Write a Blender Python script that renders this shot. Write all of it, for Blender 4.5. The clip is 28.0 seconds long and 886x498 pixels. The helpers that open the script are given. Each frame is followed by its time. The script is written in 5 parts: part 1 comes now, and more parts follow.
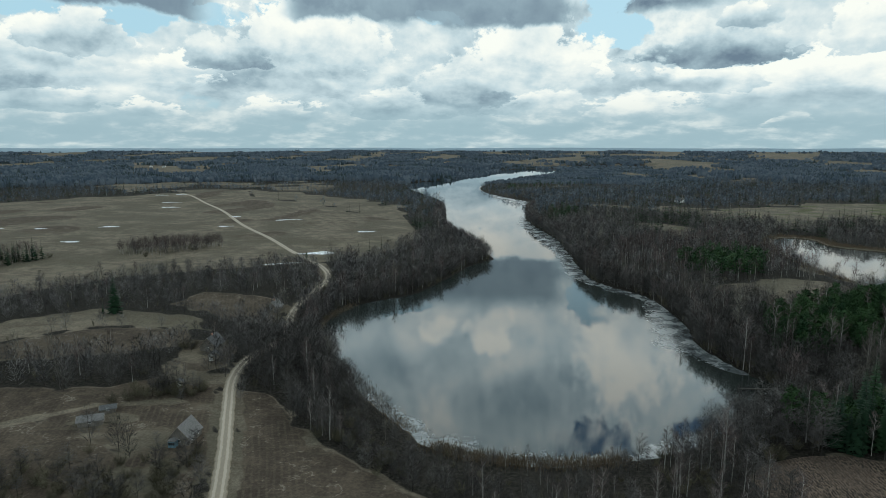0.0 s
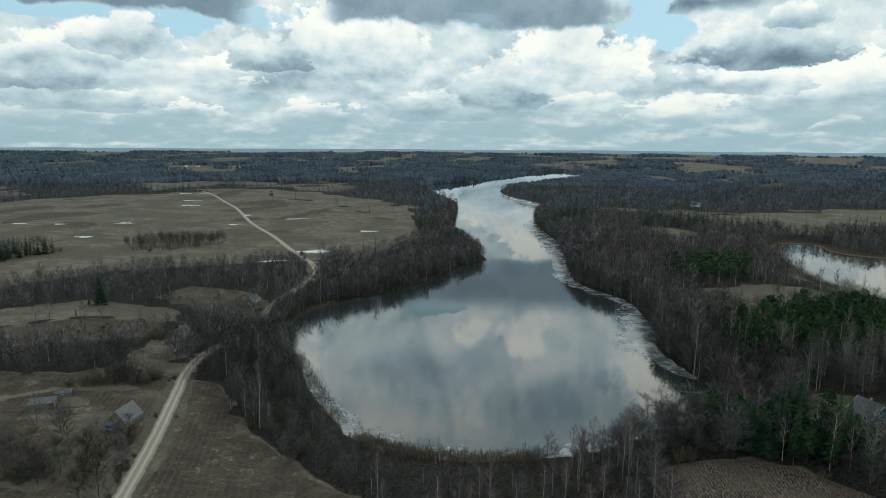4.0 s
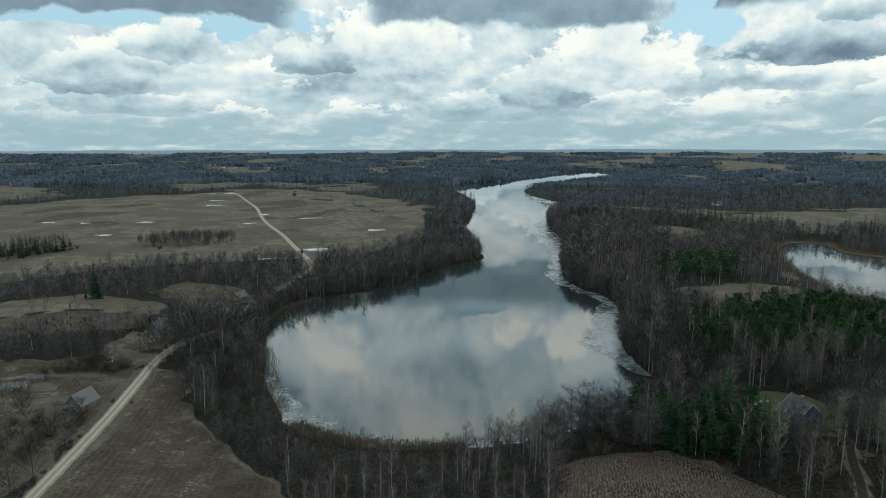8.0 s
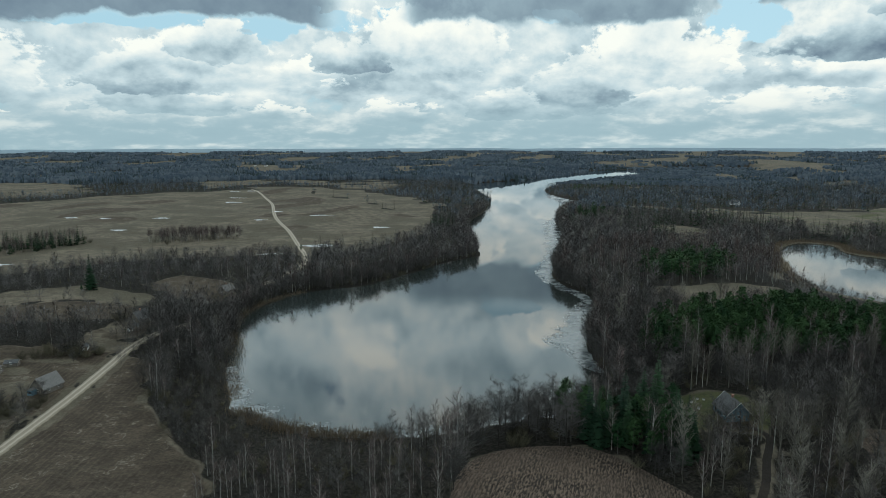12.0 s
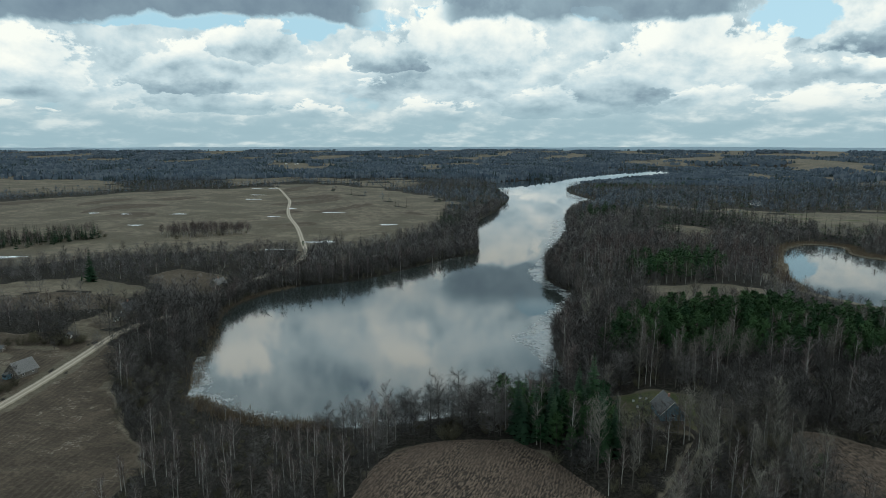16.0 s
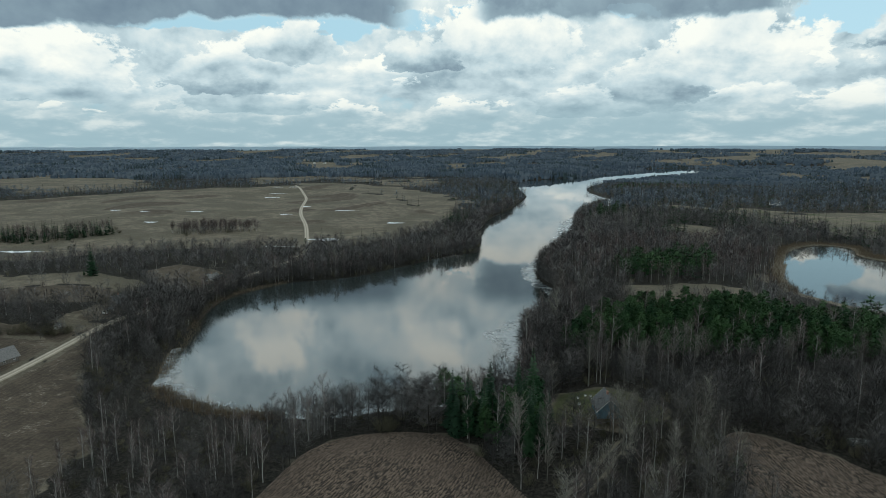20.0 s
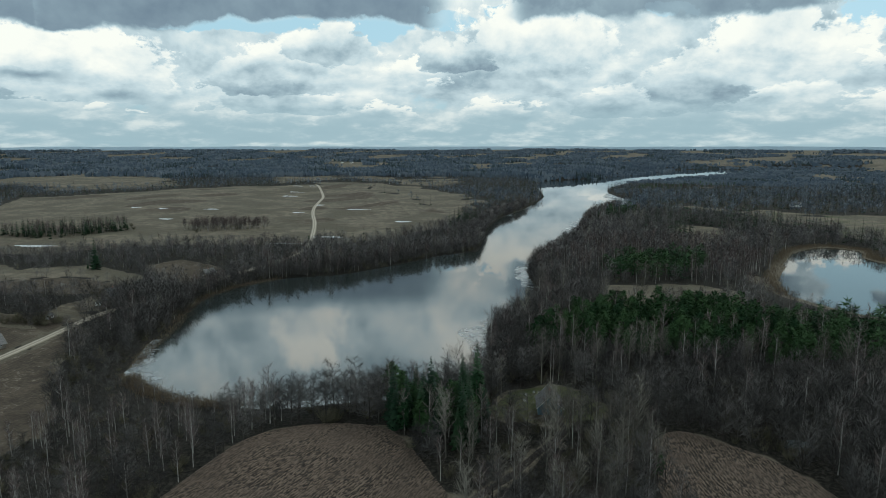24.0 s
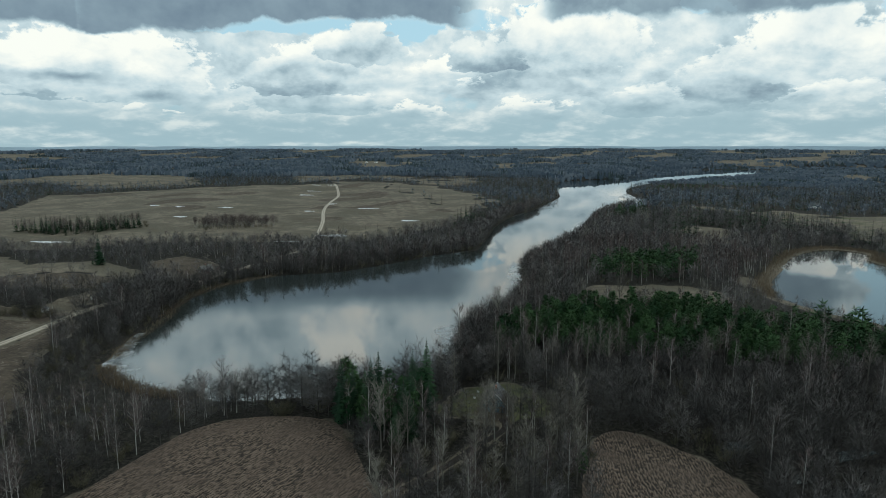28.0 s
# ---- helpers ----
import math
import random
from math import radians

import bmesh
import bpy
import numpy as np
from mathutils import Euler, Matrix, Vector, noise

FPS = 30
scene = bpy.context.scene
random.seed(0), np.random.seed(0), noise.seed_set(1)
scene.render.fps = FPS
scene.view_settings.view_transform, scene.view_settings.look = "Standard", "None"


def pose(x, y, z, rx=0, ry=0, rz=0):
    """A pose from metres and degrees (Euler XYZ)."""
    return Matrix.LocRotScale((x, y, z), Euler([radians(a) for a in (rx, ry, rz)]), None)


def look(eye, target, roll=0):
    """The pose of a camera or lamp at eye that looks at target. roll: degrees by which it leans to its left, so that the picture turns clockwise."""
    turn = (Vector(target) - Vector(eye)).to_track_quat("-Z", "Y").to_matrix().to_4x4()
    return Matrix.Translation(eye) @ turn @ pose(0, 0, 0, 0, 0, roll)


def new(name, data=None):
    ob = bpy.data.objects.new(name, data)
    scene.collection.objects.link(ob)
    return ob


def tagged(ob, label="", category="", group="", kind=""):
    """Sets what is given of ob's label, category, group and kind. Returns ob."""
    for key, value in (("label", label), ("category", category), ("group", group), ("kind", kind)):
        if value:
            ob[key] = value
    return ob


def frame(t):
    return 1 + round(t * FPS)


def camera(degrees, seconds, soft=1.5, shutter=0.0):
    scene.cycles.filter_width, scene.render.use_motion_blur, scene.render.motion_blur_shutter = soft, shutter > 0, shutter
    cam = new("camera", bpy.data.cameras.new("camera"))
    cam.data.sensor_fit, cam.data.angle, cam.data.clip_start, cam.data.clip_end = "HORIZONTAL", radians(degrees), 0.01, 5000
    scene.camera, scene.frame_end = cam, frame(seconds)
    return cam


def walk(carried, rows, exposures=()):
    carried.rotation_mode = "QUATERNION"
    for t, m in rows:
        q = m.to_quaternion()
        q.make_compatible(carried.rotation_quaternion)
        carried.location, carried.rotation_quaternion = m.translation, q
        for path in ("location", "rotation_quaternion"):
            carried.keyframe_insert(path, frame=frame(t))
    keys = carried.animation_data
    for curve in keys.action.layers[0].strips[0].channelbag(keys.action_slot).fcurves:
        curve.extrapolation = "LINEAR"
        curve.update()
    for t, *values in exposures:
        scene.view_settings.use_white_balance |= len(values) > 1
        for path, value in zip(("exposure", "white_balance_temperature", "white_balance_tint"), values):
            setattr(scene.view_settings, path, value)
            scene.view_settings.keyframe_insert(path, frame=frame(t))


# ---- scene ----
cam = camera(71.4, 28.0, soft=0.6)
PATH = [
    (0, (-4.996, 10.292, 100.855), (-4.994, 12.265, 100.525), -0.0),
    (0.5, (-0.111, 9.306, 100.862), (-0.121, 11.279, 100.533), 0.2),
    (1, (4.71, 8.425, 100.866), (4.689, 10.398, 100.539), 0.2),
    (1.5, (9.452, 7.704, 100.869), (9.414, 9.677, 100.542), 0.3),
    (2, (14.085, 7.124, 100.866), (14.032, 9.097, 100.54), 0.2),
    (2.5, (18.657, 6.652, 100.857), (18.591, 8.624, 100.53), 0.3),
    (3, (23.281, 6.217, 100.839), (23.199, 8.188, 100.513), 0.0),
    (3.5, (28.127, 5.72, 100.793), (28.031, 7.691, 100.468), 0.2),
    (5.5, (48.039, 3.667, 100.325), (47.873, 5.634, 100.002), 0.1),
    (6, (52.946, 3.184, 100.27), (52.765, 5.149, 99.946), 0.0),
    (6.5, (57.794, 2.758, 100.224), (57.599, 4.722, 99.901), 0.0),
    (7, (62.601, 2.411, 100.181), (62.392, 4.373, 99.858), 0.0),
    (7.5, (67.371, 2.15, 100.138), (67.145, 4.111, 99.815), 0.0),
    (8, (72.087, 1.979, 100.092), (71.846, 3.937, 99.768), -0.1),
    (8.5, (76.706, 1.907, 100.023), (76.451, 3.864, 99.699), -0.1),
    (9, (81.285, 1.917, 99.951), (81.015, 3.872, 99.627), -0.1),
    (9.5, (85.828, 1.958, 99.878), (85.544, 3.911, 99.553), -0.1),
    (10, (90.34, 1.994, 99.802), (90.041, 3.945, 99.478), -0.1),
    (10.5, (94.833, 2.014, 99.725), (94.52, 3.963, 99.4), -0.1),
    (11, (99.319, 2.009, 99.652), (98.992, 3.956, 99.326), -0.1),
    (11.5, (103.805, 1.983, 99.603), (103.464, 3.926, 99.277), -0.1),
    (12, (108.225, 2.045, 99.559), (107.872, 3.986, 99.231), -0.1),
    (12.5, (112.479, 2.275, 99.523), (112.111, 4.214, 99.196), -0.2),
    (14.5, (129.048, 3.776, 99.222), (128.626, 5.703, 98.893), -0.1),
    (15, (133.203, 4.191, 99.187), (132.768, 6.115, 98.858), -0.0),
    (15.5, (137.381, 4.623, 99.16), (136.931, 6.544, 98.829), -0.1),
    (16, (141.548, 5.054, 99.13), (141.085, 6.971, 98.798), -0.0),
    (16.5, (145.638, 5.476, 99.085), (145.161, 7.39, 98.753), -0.1),
    (17, (149.637, 5.93, 99.034), (149.149, 7.841, 98.702), -0.0),
    (17.5, (153.512, 6.457, 98.97), (153.01, 8.364, 98.638), -0.1),
    (18, (157.359, 7.047, 98.904), (156.845, 8.951, 98.57), -0.0),
    (18.5, (161.232, 7.684, 98.835), (160.703, 9.584, 98.501), -0.1),
    (19, (165.157, 8.373, 98.764), (164.615, 10.269, 98.43), -0.1),
    (19.5, (169.102, 9.096, 98.69), (168.548, 10.988, 98.356), -0.1),
    (20, (172.996, 9.835, 98.616), (172.43, 11.723, 98.282), -0.1),
    (20.5, (176.77, 10.604, 98.557), (176.19, 12.489, 98.222), -0.1),
    (21, (180.48, 11.388, 98.494), (179.888, 13.269, 98.16), -0.1),
    (21.5, (184.151, 12.174, 98.409), (183.546, 14.051, 98.075), 0.0),
    (23.5, (198.741, 15.353, 97.597), (198.088, 17.213, 97.264), -0.0),
    (24, (202.324, 16.114, 97.504), (201.659, 17.971, 97.171), 0.0),
    (24.5, (205.834, 16.846, 97.429), (205.158, 18.699, 97.096), 0.0),
    (25, (209.283, 17.604, 97.366), (208.596, 19.452, 97.032), -0.0),
    (25.5, (212.694, 18.493, 97.377), (211.995, 20.337, 97.044), -0.0),
    (26, (216.055, 19.443, 97.397), (215.347, 21.284, 97.064), 0.0),
    (26.5, (219.369, 20.414, 97.415), (218.649, 22.25, 97.082), 0.0),
    (27, (222.638, 21.376, 97.43), (221.907, 23.207, 97.095), 0.0),
    (27.5, (225.866, 22.295, 97.44), (225.124, 24.122, 97.106), -0.0),
    (28, (229.063, 23.179, 97.446), (228.31, 25.001, 97.112), -0.0),
]
walk(cam, [(t, look(e, a, r)) for t, e, a, r in PATH], [(0, 0.0, 6090, 4), (28, 0.0, 6090, 4)])

# ---- world: broken spring cloud over a pale blue sky ----
class Graph:
    """Short-hand for node trees."""

    def __init__(self, tree):
        self.tree = tree
        tree.nodes.clear()

    def node(self, kind, ins=()):
        n = self.tree.nodes.new(kind)
        for k, v in (ins.items() if isinstance(ins, dict) else enumerate(ins)):
            if v is None:
                continue
            if isinstance(v, bpy.types.NodeSocket):
                self.tree.links.new(v, n.inputs[k])
            else:
                n.inputs[k].default_value = v
        return n

    def math(self, op, a, b=None, c=None, clamp=False):
        n = self.node("ShaderNodeMath", (a, b, c))
        n.operation, n.use_clamp = op, clamp
        return n.outputs[0]

    def vec(self, op, a, b=None, scale=None):
        n = self.node("ShaderNodeVectorMath", (a, b))
        n.operation = op
        if scale is not None:
            n.inputs["Scale"].default_value = scale
        return n.outputs["Value" if op == "LENGTH" else 0]

    def ramp(self, v, lo, hi, a=0.0, b=1.0, smooth=True):
        n = self.node("ShaderNodeMapRange", (v, lo, hi, a, b))
        n.interpolation_type = "SMOOTHSTEP" if smooth else "LINEAR"
        return n.outputs[0]

    def mix(self, f, a, b):
        n = self.node("ShaderNodeMix")
        n.data_type = "RGBA"
        for i, v in ((0, f), (6, a), (7, b)):
            if isinstance(v, bpy.types.NodeSocket):
                self.tree.links.new(v, n.inputs[i])
            else:
                n.inputs[i].default_value = v if i == 0 else (*v[:3], 1)
        return n.outputs[2]

    def noise(self, vector, scale, detail=4.0, rough=0.5, colour=False):
        n = self.node("ShaderNodeTexNoise", {"Vector": vector, "Scale": scale, "Detail": detail, "Roughness": rough})
        return n.outputs["Color" if colour else "Fac"]


SUN_HEIGHT, SUN_TURN = 46.0, 24.0   # degrees; the turn is clockwise from +y
world = bpy.data.worlds.new("world")
scene.world = world
world.use_nodes = True
g = Graph(world.node_tree)
ray = g.node("ShaderNodeTexCoord").outputs["Generated"]
axis = g.node("ShaderNodeSeparateXYZ", (ray,)).outputs
azim = g.math("ARCTAN2", axis[0], axis[1])
elev = g.math("ARCSINE", axis[2])
spot = g.node("ShaderNodeCombineXYZ", (azim, elev, 0.0)).outputs[0]
# billows: coarse and fine waver of the cloud edges
lift = g.math("LOGARITHM", g.math("MAXIMUM", g.math("ADD", elev, 0.07), 0.02), math.e)
field = g.node("ShaderNodeCombineXYZ", (g.math("MULTIPLY", azim, 7.0), g.math("MULTIPLY", lift, 2.0), 0.37)).outputs[0]
stir = g.vec("SUBTRACT", g.noise(field, 1.3, 3.0, 0.45, True), (0.5, 0.5, 0.5))
warped = g.vec("ADD", spot, g.vec("MULTIPLY", g.vec("SUBTRACT", g.noise(field, 1.9, 5.0, 0.55, True), (0.5, 0.5, 0.5)), (0.09, 0.035, 0.0)))
fluff = g.noise(field, 5.5, 6.0, 0.62)


def billows(p):
    """Cauliflower heads."""
    n = g.node("ShaderNodeTexVoronoi", {"Vector": p, "Scale": 1.9, "Detail": 4.0, "Roughness": 0.5, "Lacunarity": 2.15})
    n.feature, n.normalize = "F1", True
    return g.math("SUBTRACT", 1.0, n.outputs["Distance"])


def thickness(p):
    return g.math("MULTIPLY_ADD", billows(p), 0.55, g.math("MULTIPLY", g.noise(p, 1.1, 6.0, 0.5), 0.75))


field = g.vec("ADD", field, g.vec("SCALE", stir, scale=0.22))
heads = billows(field)
body = thickness(field)
above = thickness(g.vec("ADD", field, (-0.05, 0.17, 0.0)))


puff = g.math("MULTIPLY_ADD", g.math("SUBTRACT", heads, 0.62), 1.2, g.math("MULTIPLY", g.math("SUBTRACT", fluff, 0.5), 1.3))
rim = g.math("ADD", puff, 1.0)


def held(a, e, ra, re, under):
    """Distance from the heart of a cloud, 1 at its edge; under: how flat its base is."""
    p = g.vec("MULTIPLY", g.vec("SUBTRACT", warped, (a, e, 0.0)), (1 / ra, 1 / re, 0.0))
    return p, g.vec("MAXIMUM", p, g.vec("MULTIPLY", p, (-1.0, -under, 0.0)))


def clear_gaps(rows):
    total = None
    for a, e, ra, re in rows:
        v = g.ramp(g.math("SUBTRACT", g.vec("LENGTH", held(a, e, ra, re, 1.0)[1]), g.math("MULTIPLY", puff, 0.8)), 1.2, 0.5)
        total = v if total is None else g.math("MAXIMUM", total, v)
    return total


# heaped clouds from far to near: azimuth and elevation of the base, half width, height, brightness
HEAPS = [(0.499, 0.03, 0.035, 0.011, 0.85), (0.323, 0.042, 0.096, 0.041, 0.95), (-0.256, 0.043, 0.063, 0.03, 0.9), (-0.441, 0.044, 0.044, 0.019, 0.9), (-0.803, 0.047, 0.015, 0.007, 0.9),
         (-0.849, 0.048, 0.016, 0.011, 0.9), (-0.074, 0.052, 0.071, 0.039, 0.7), (0.073, 0.055, 0.049, 0.026, 0.8), (0.157, 0.055, 0.052, 0.038, 0.85), (-0.552, 0.057, 0.061, 0.029, 0.8),
         (-0.588, 0.057, 0.103, 0.034, 0.7), (-0.916, 0.064, 0.08, 0.016, 0.7), (0.524, 0.067, 0.152, 0.066, 1.0), (-0.797, 0.068, 0.083, 0.036, 0.9), (-0.977, 0.069, 0.031, 0.017, 0.9)]
TOWERS = [(0.037, 0.076, 0.071, 0.064, 0.75), (-0.286, 0.083, 0.086, 0.039, 0.95), (-0.588, 0.086, 0.037, 0.018, 0.9), (0.391, 0.086, 0.083, 0.033, 0.9), (-0.612, 0.086, 0.093, 0.045, 0.7),
          (-0.891, 0.088, 0.155, 0.07, 1.0), (0.229, 0.094, 0.038, 0.045, 1.0), (-0.126, 0.096, 0.037, 0.032, 1.0), (-0.489, 0.1, 0.048, 0.022, 0.95), (-0.204, 0.105, 0.135, 0.109, 0.85),
          (0.137, 0.107, 0.1, 0.082, 1.0), (-0.395, 0.11, 0.053, 0.027, 0.95), (-0.531, 0.111, 0.098, 0.057, 0.9), (-0.321, 0.125, 0.067, 0.033, 0.66), (0.397, 0.128, 0.112, 0.047, 0.6),
          (0.589, 0.135, 0.049, 0.051, 0.9), (-0.518, 0.138, 0.061, 0.041, 0.85), (0.446, 0.169, 0.043, 0.029, 0.8)]
# high clouds, known from their mirror image in the lake
HIGH = [(0.15, 0.19, 0.045, 0.06, 1.0), (0.085, 0.295, 0.035, 0.035, 1.0), (0.0, 0.3, 0.035, 0.022, 0.95), (-0.56, 0.29, 0.055, 0.07, 0.95), (-0.3, 0.315, 0.05, 0.04, 0.85), (0.3, 0.27, 0.09, 0.14, 0.85), (-0.15, 0.41, 0.16, 0.07, 0.75), (-0.75, 0.3, 0.1, 0.14, 0.6)]
# long dark cloud bases
BARS = [(0.541, 0.055, 0.168, 0.0234, 0.37), (-0.572, 0.062, 0.05, 0.0143, 0.47), (-0.825, 0.068, 0.095, 0.0104, 0.42), (-0.162, 0.074, 0.043, 0.0117, 0.37), (0.234, 0.08, 0.046, 0.0104, 0.47), (0.042, 0.086, 0.062, 0.0169, 0.42),
        (-0.261, 0.086, 0.108, 0.013, 0.29), (0.338, 0.088, 0.087, 0.0143, 0.29), (-0.509, 0.09, 0.074, 0.0117, 0.39), (-0.927, 0.092, 0.085, 0.0104, 0.35), (-0.638, 0.108, 0.067, 0.0156, 0.49), (-0.457, 0.131, 0.039, 0.013, 0.47)]
BARS += [(0.265, 0.142, 0.015, 0.013, 0.37), (0.006, 0.178, 0.035, 0.013, 0.37), (-0.692, 0.176, 0.032, 0.0078, 0.42), (-0.072, 0.183, 0.026, 0.013, 0.37), (-0.06, 0.35, 0.13, 0.039, 0.34), (0.13, 0.41, 0.1, 0.0455, 0.42), (-0.43, 0.36, 0.07, 0.065, 0.29), (0.33, 0.206, 0.13, 0.016, 0.1)]
# a dark shelf of near cloud bases
reach = None
for a, ra, deep in ((-0.64, 0.32, 1.0), (-0.02, 0.24, 0.9), (-0.99, 0.10, 1.0)):
    v = g.ramp(g.math("ABSOLUTE", g.math("SUBTRACT", azim, a)), ra, 0.8 * ra, 0.0, deep)
    reach = v if reach is None else g.math("MAXIMUM", reach, v)
brim = g.math("MULTIPLY_ADD", g.math("SUBTRACT", heads, 0.62), 0.03, elev)
brim = g.math("MULTIPLY_ADD", g.math("SUBTRACT", g.noise(field, 1.0, 3.0, 0.5), 0.5), 0.05, brim)
brim = g.math("ADD", brim, g.ramp(azim, -0.45, -0.98, 0.004, 0.04))
brim = g.math("MULTIPLY_ADD", puff, 0.012, brim)
band = g.math("MULTIPLY", g.math("MULTIPLY", g.ramp(brim, 0.190, 0.201), g.ramp(elev, 0.27, 0.235)), reach)
gaps = clear_gaps([(0.25, 0.24, 0.06, 0.05), (-0.443, 0.190, 0.075, 0.026), (0.261, 0.172, 0.055, 0.030), (-0.700, 0.180, 0.220, 0.017), (0.000, 0.193, 0.043, 0.013), (-0.330, 0.186, 0.040, 0.018),
                   (0.262, 0.470, 0.085, 0.062), (0.425, 0.435, 0.075, 0.045), (-0.064, 0.261, 0.053, 0.013), (0.662, 0.219, 0.107, 0.019), (-0.25, 0.195, 0.04, 0.015)])
fill = g.math("ADD", g.math("MULTIPLY_ADD", gaps, -0.30, body), g.ramp(elev, 0.24, 0.32, 0.06, 0.13))
cover = g.ramp(fill, 0.60, 0.72)
relief = g.math("MULTIPLY", g.math("SUBTRACT", body, above), 1.25)
relief = g.math("MULTIPLY_ADD", g.math("SUBTRACT", body, thickness(g.vec("ADD", field, (-0.12, 0.42, 0.0)))), 0.6, relief)
relief = g.math("MULTIPLY_ADD", g.math("SUBTRACT", fluff, 0.5), 0.34, relief)
lit = g.math("MULTIPLY_ADD", g.math("SUBTRACT", fill, 0.85), -0.3, 0.6)
for rows, under, shade, edge in ((HEAPS, 3.5, 0.34, 0.14), (TOWERS, 3.0, 0.38, 0.14), (HIGH, 1.0, 0.1, 0.45), (BARS, 1.0, 0.0, 0.9)):
    for a, e, ra, re, bright in rows:
        p, away = held(a, e, ra, re, under)
        mask = g.ramp(g.math("SUBTRACT", rim, g.vec("LENGTH", away)), 0.0, edge, smooth=False)
        own = bright if not shade else g.ramp(g.node("ShaderNodeSeparateXYZ", (p,)).outputs[1], 0.0, 0.65, bright - shade, bright + 0.1, smooth=False)
        lit = g.math("MULTIPLY_ADD", mask, g.math("SUBTRACT", own, lit), lit)
        if under > 1.0:
            cover = g.math("MAXIMUM", cover, mask)
cover = g.math("MAXIMUM", cover, band)
lit = g.math("MULTIPLY_ADD", band, g.math("SUBTRACT", 0.1, lit), lit)
lit = g.math("ADD", lit, g.math("MULTIPLY", relief, g.math("MULTIPLY_ADD", band, -0.75, 1.0)), clamp=True)
white = g.ramp(lit, 0.55, 0.9)
tone = g.node("ShaderNodeValToRGB", (lit,))
stops = tone.color_ramp.elements
stops[0].position, stops[0].color = 0.0, (0.165, 0.22, 0.28, 1)
stops[1].position, stops[1].color = 1.0, (1.02, 0.98, 0.88, 1)
for at, c in ((0.3, (0.36, 0.455, 0.5)), (0.55, (0.6, 0.69, 0.71)), (0.78, (0.84, 0.86, 0.82))):
    e = stops.new(at)
    e.color = (*c, 1)
clear = g.node("ShaderNodeTexSky")
clear.sky_type, clear.sun_disc = "NISHITA", False
clear.sun_elevation, clear.sun_rotation = radians(SUN_HEIGHT), radians(SUN_TURN)
blue = g.mix(0.8, g.vec("MULTIPLY", clear.outputs[0], (0.085, 0.085, 0.085)), (0.50, 0.73, 0.82))
blue = g.mix(g.ramp(elev, 0.25, 0.42), blue, (0.13, 0.24, 0.44))
overhead = g.math("MULTIPLY", g.ramp(elev, 0.2, 0.34, 1.0, 1.85), g.ramp(elev, 0.5, 0.85, 1.0, 0.24))
clouds = g.vec("MULTIPLY", tone.outputs[0], g.node("ShaderNodeCombineXYZ", (overhead, overhead, overhead)).outputs[0])
sky = g.mix(cover, blue, clouds)
murk = g.ramp(elev, 0.085, 0.025, 0.0, 0.93)
murk = g.math("MULTIPLY", murk, g.math("SUBTRACT", 1.0, g.math("MULTIPLY", white, 0.55)))
sky = g.mix(murk, sky, (0.37, 0.49, 0.53))
g.node("ShaderNodeOutputWorld", (g.node("ShaderNodeBackground", (sky, 1.0)).outputs[0],))

sun = new("sun", bpy.data.lights.new("sun", "SUN"))
sun.data.energy, sun.data.angle, sun.data.color = 0.6, radians(20), (1.0, 0.95, 0.88)
sun_way = Vector((math.sin(radians(SUN_TURN)) * math.cos(radians(SUN_HEIGHT)), math.cos(radians(SUN_TURN)) * math.cos(radians(SUN_HEIGHT)), math.sin(radians(SUN_HEIGHT))))
sun.matrix_world = look(sun_way * 900, (0, 0, 0))


# ---- materials ----
def material(name, build):
    m = bpy.data.materials.new(name)
    m.use_nodes = True
    gr = Graph(m.node_tree)
    out = gr.node("ShaderNodeOutputMaterial")
    bsdf = gr.node("ShaderNodeBsdfPrincipled")
    m.node_tree.links.new(bsdf.outputs[0], out.inputs[0])

    def put(key, v):
        if isinstance(v, bpy.types.NodeSocket):
            m.node_tree.links.new(v, bsdf.inputs[key])
        else:
            bsdf.inputs[key].default_value = (*v, 1) if isinstance(v, tuple) and len(v) == 3 else v
    build(gr, put)
    return m


def place(gr):
    return gr.node("ShaderNodeNewGeometry").outputs["Position"]


def bumped(gr, put, height, strength, distance):
    n = gr.node("ShaderNodeBump", {"Strength": strength, "Distance": distance, "Height": height})
    put("Normal", n.outputs[0])


def stored(gr, name):
    n = gr.node("ShaderNodeAttribute")
    n.attribute_name = name
    return n.outputs["Fac"]


def own_tone(gr):
    """0 to 1, by the plant: a stored value in joined woods, the object's own chance elsewhere."""
    a = stored(gr, "tone")
    b = gr.node("ShaderNodeObjectInfo").outputs["Random"]
    return gr.math("FRACT", gr.math("ADD", a, b))


def plant(name, low, high, rough=0.85, scale=0.9):
    def build(gr, put):
        n = gr.noise(place(gr), scale, 2.0)
        f = gr.math("MULTIPLY_ADD", gr.math("SUBTRACT", n, 0.5), 0.7, own_tone(gr), clamp=True)
        put("Base Color", gr.mix(f, low, high))
        put("Roughness", rough)
        put("Specular IOR Level", 0.15)
    return material(name, build)


def birch_bark(gr, put):
    p = place(gr)
    n = gr.noise(gr.vec("MULTIPLY", p, (0.6, 0.6, 3.0)), 1.3, 3.0, 0.6)
    c = gr.mix(gr.ramp(n, 0.52, 0.66), (0.34, 0.325, 0.3), (0.07, 0.06, 0.055))
    put("Base Color", c)
    put("Roughness", 0.8)


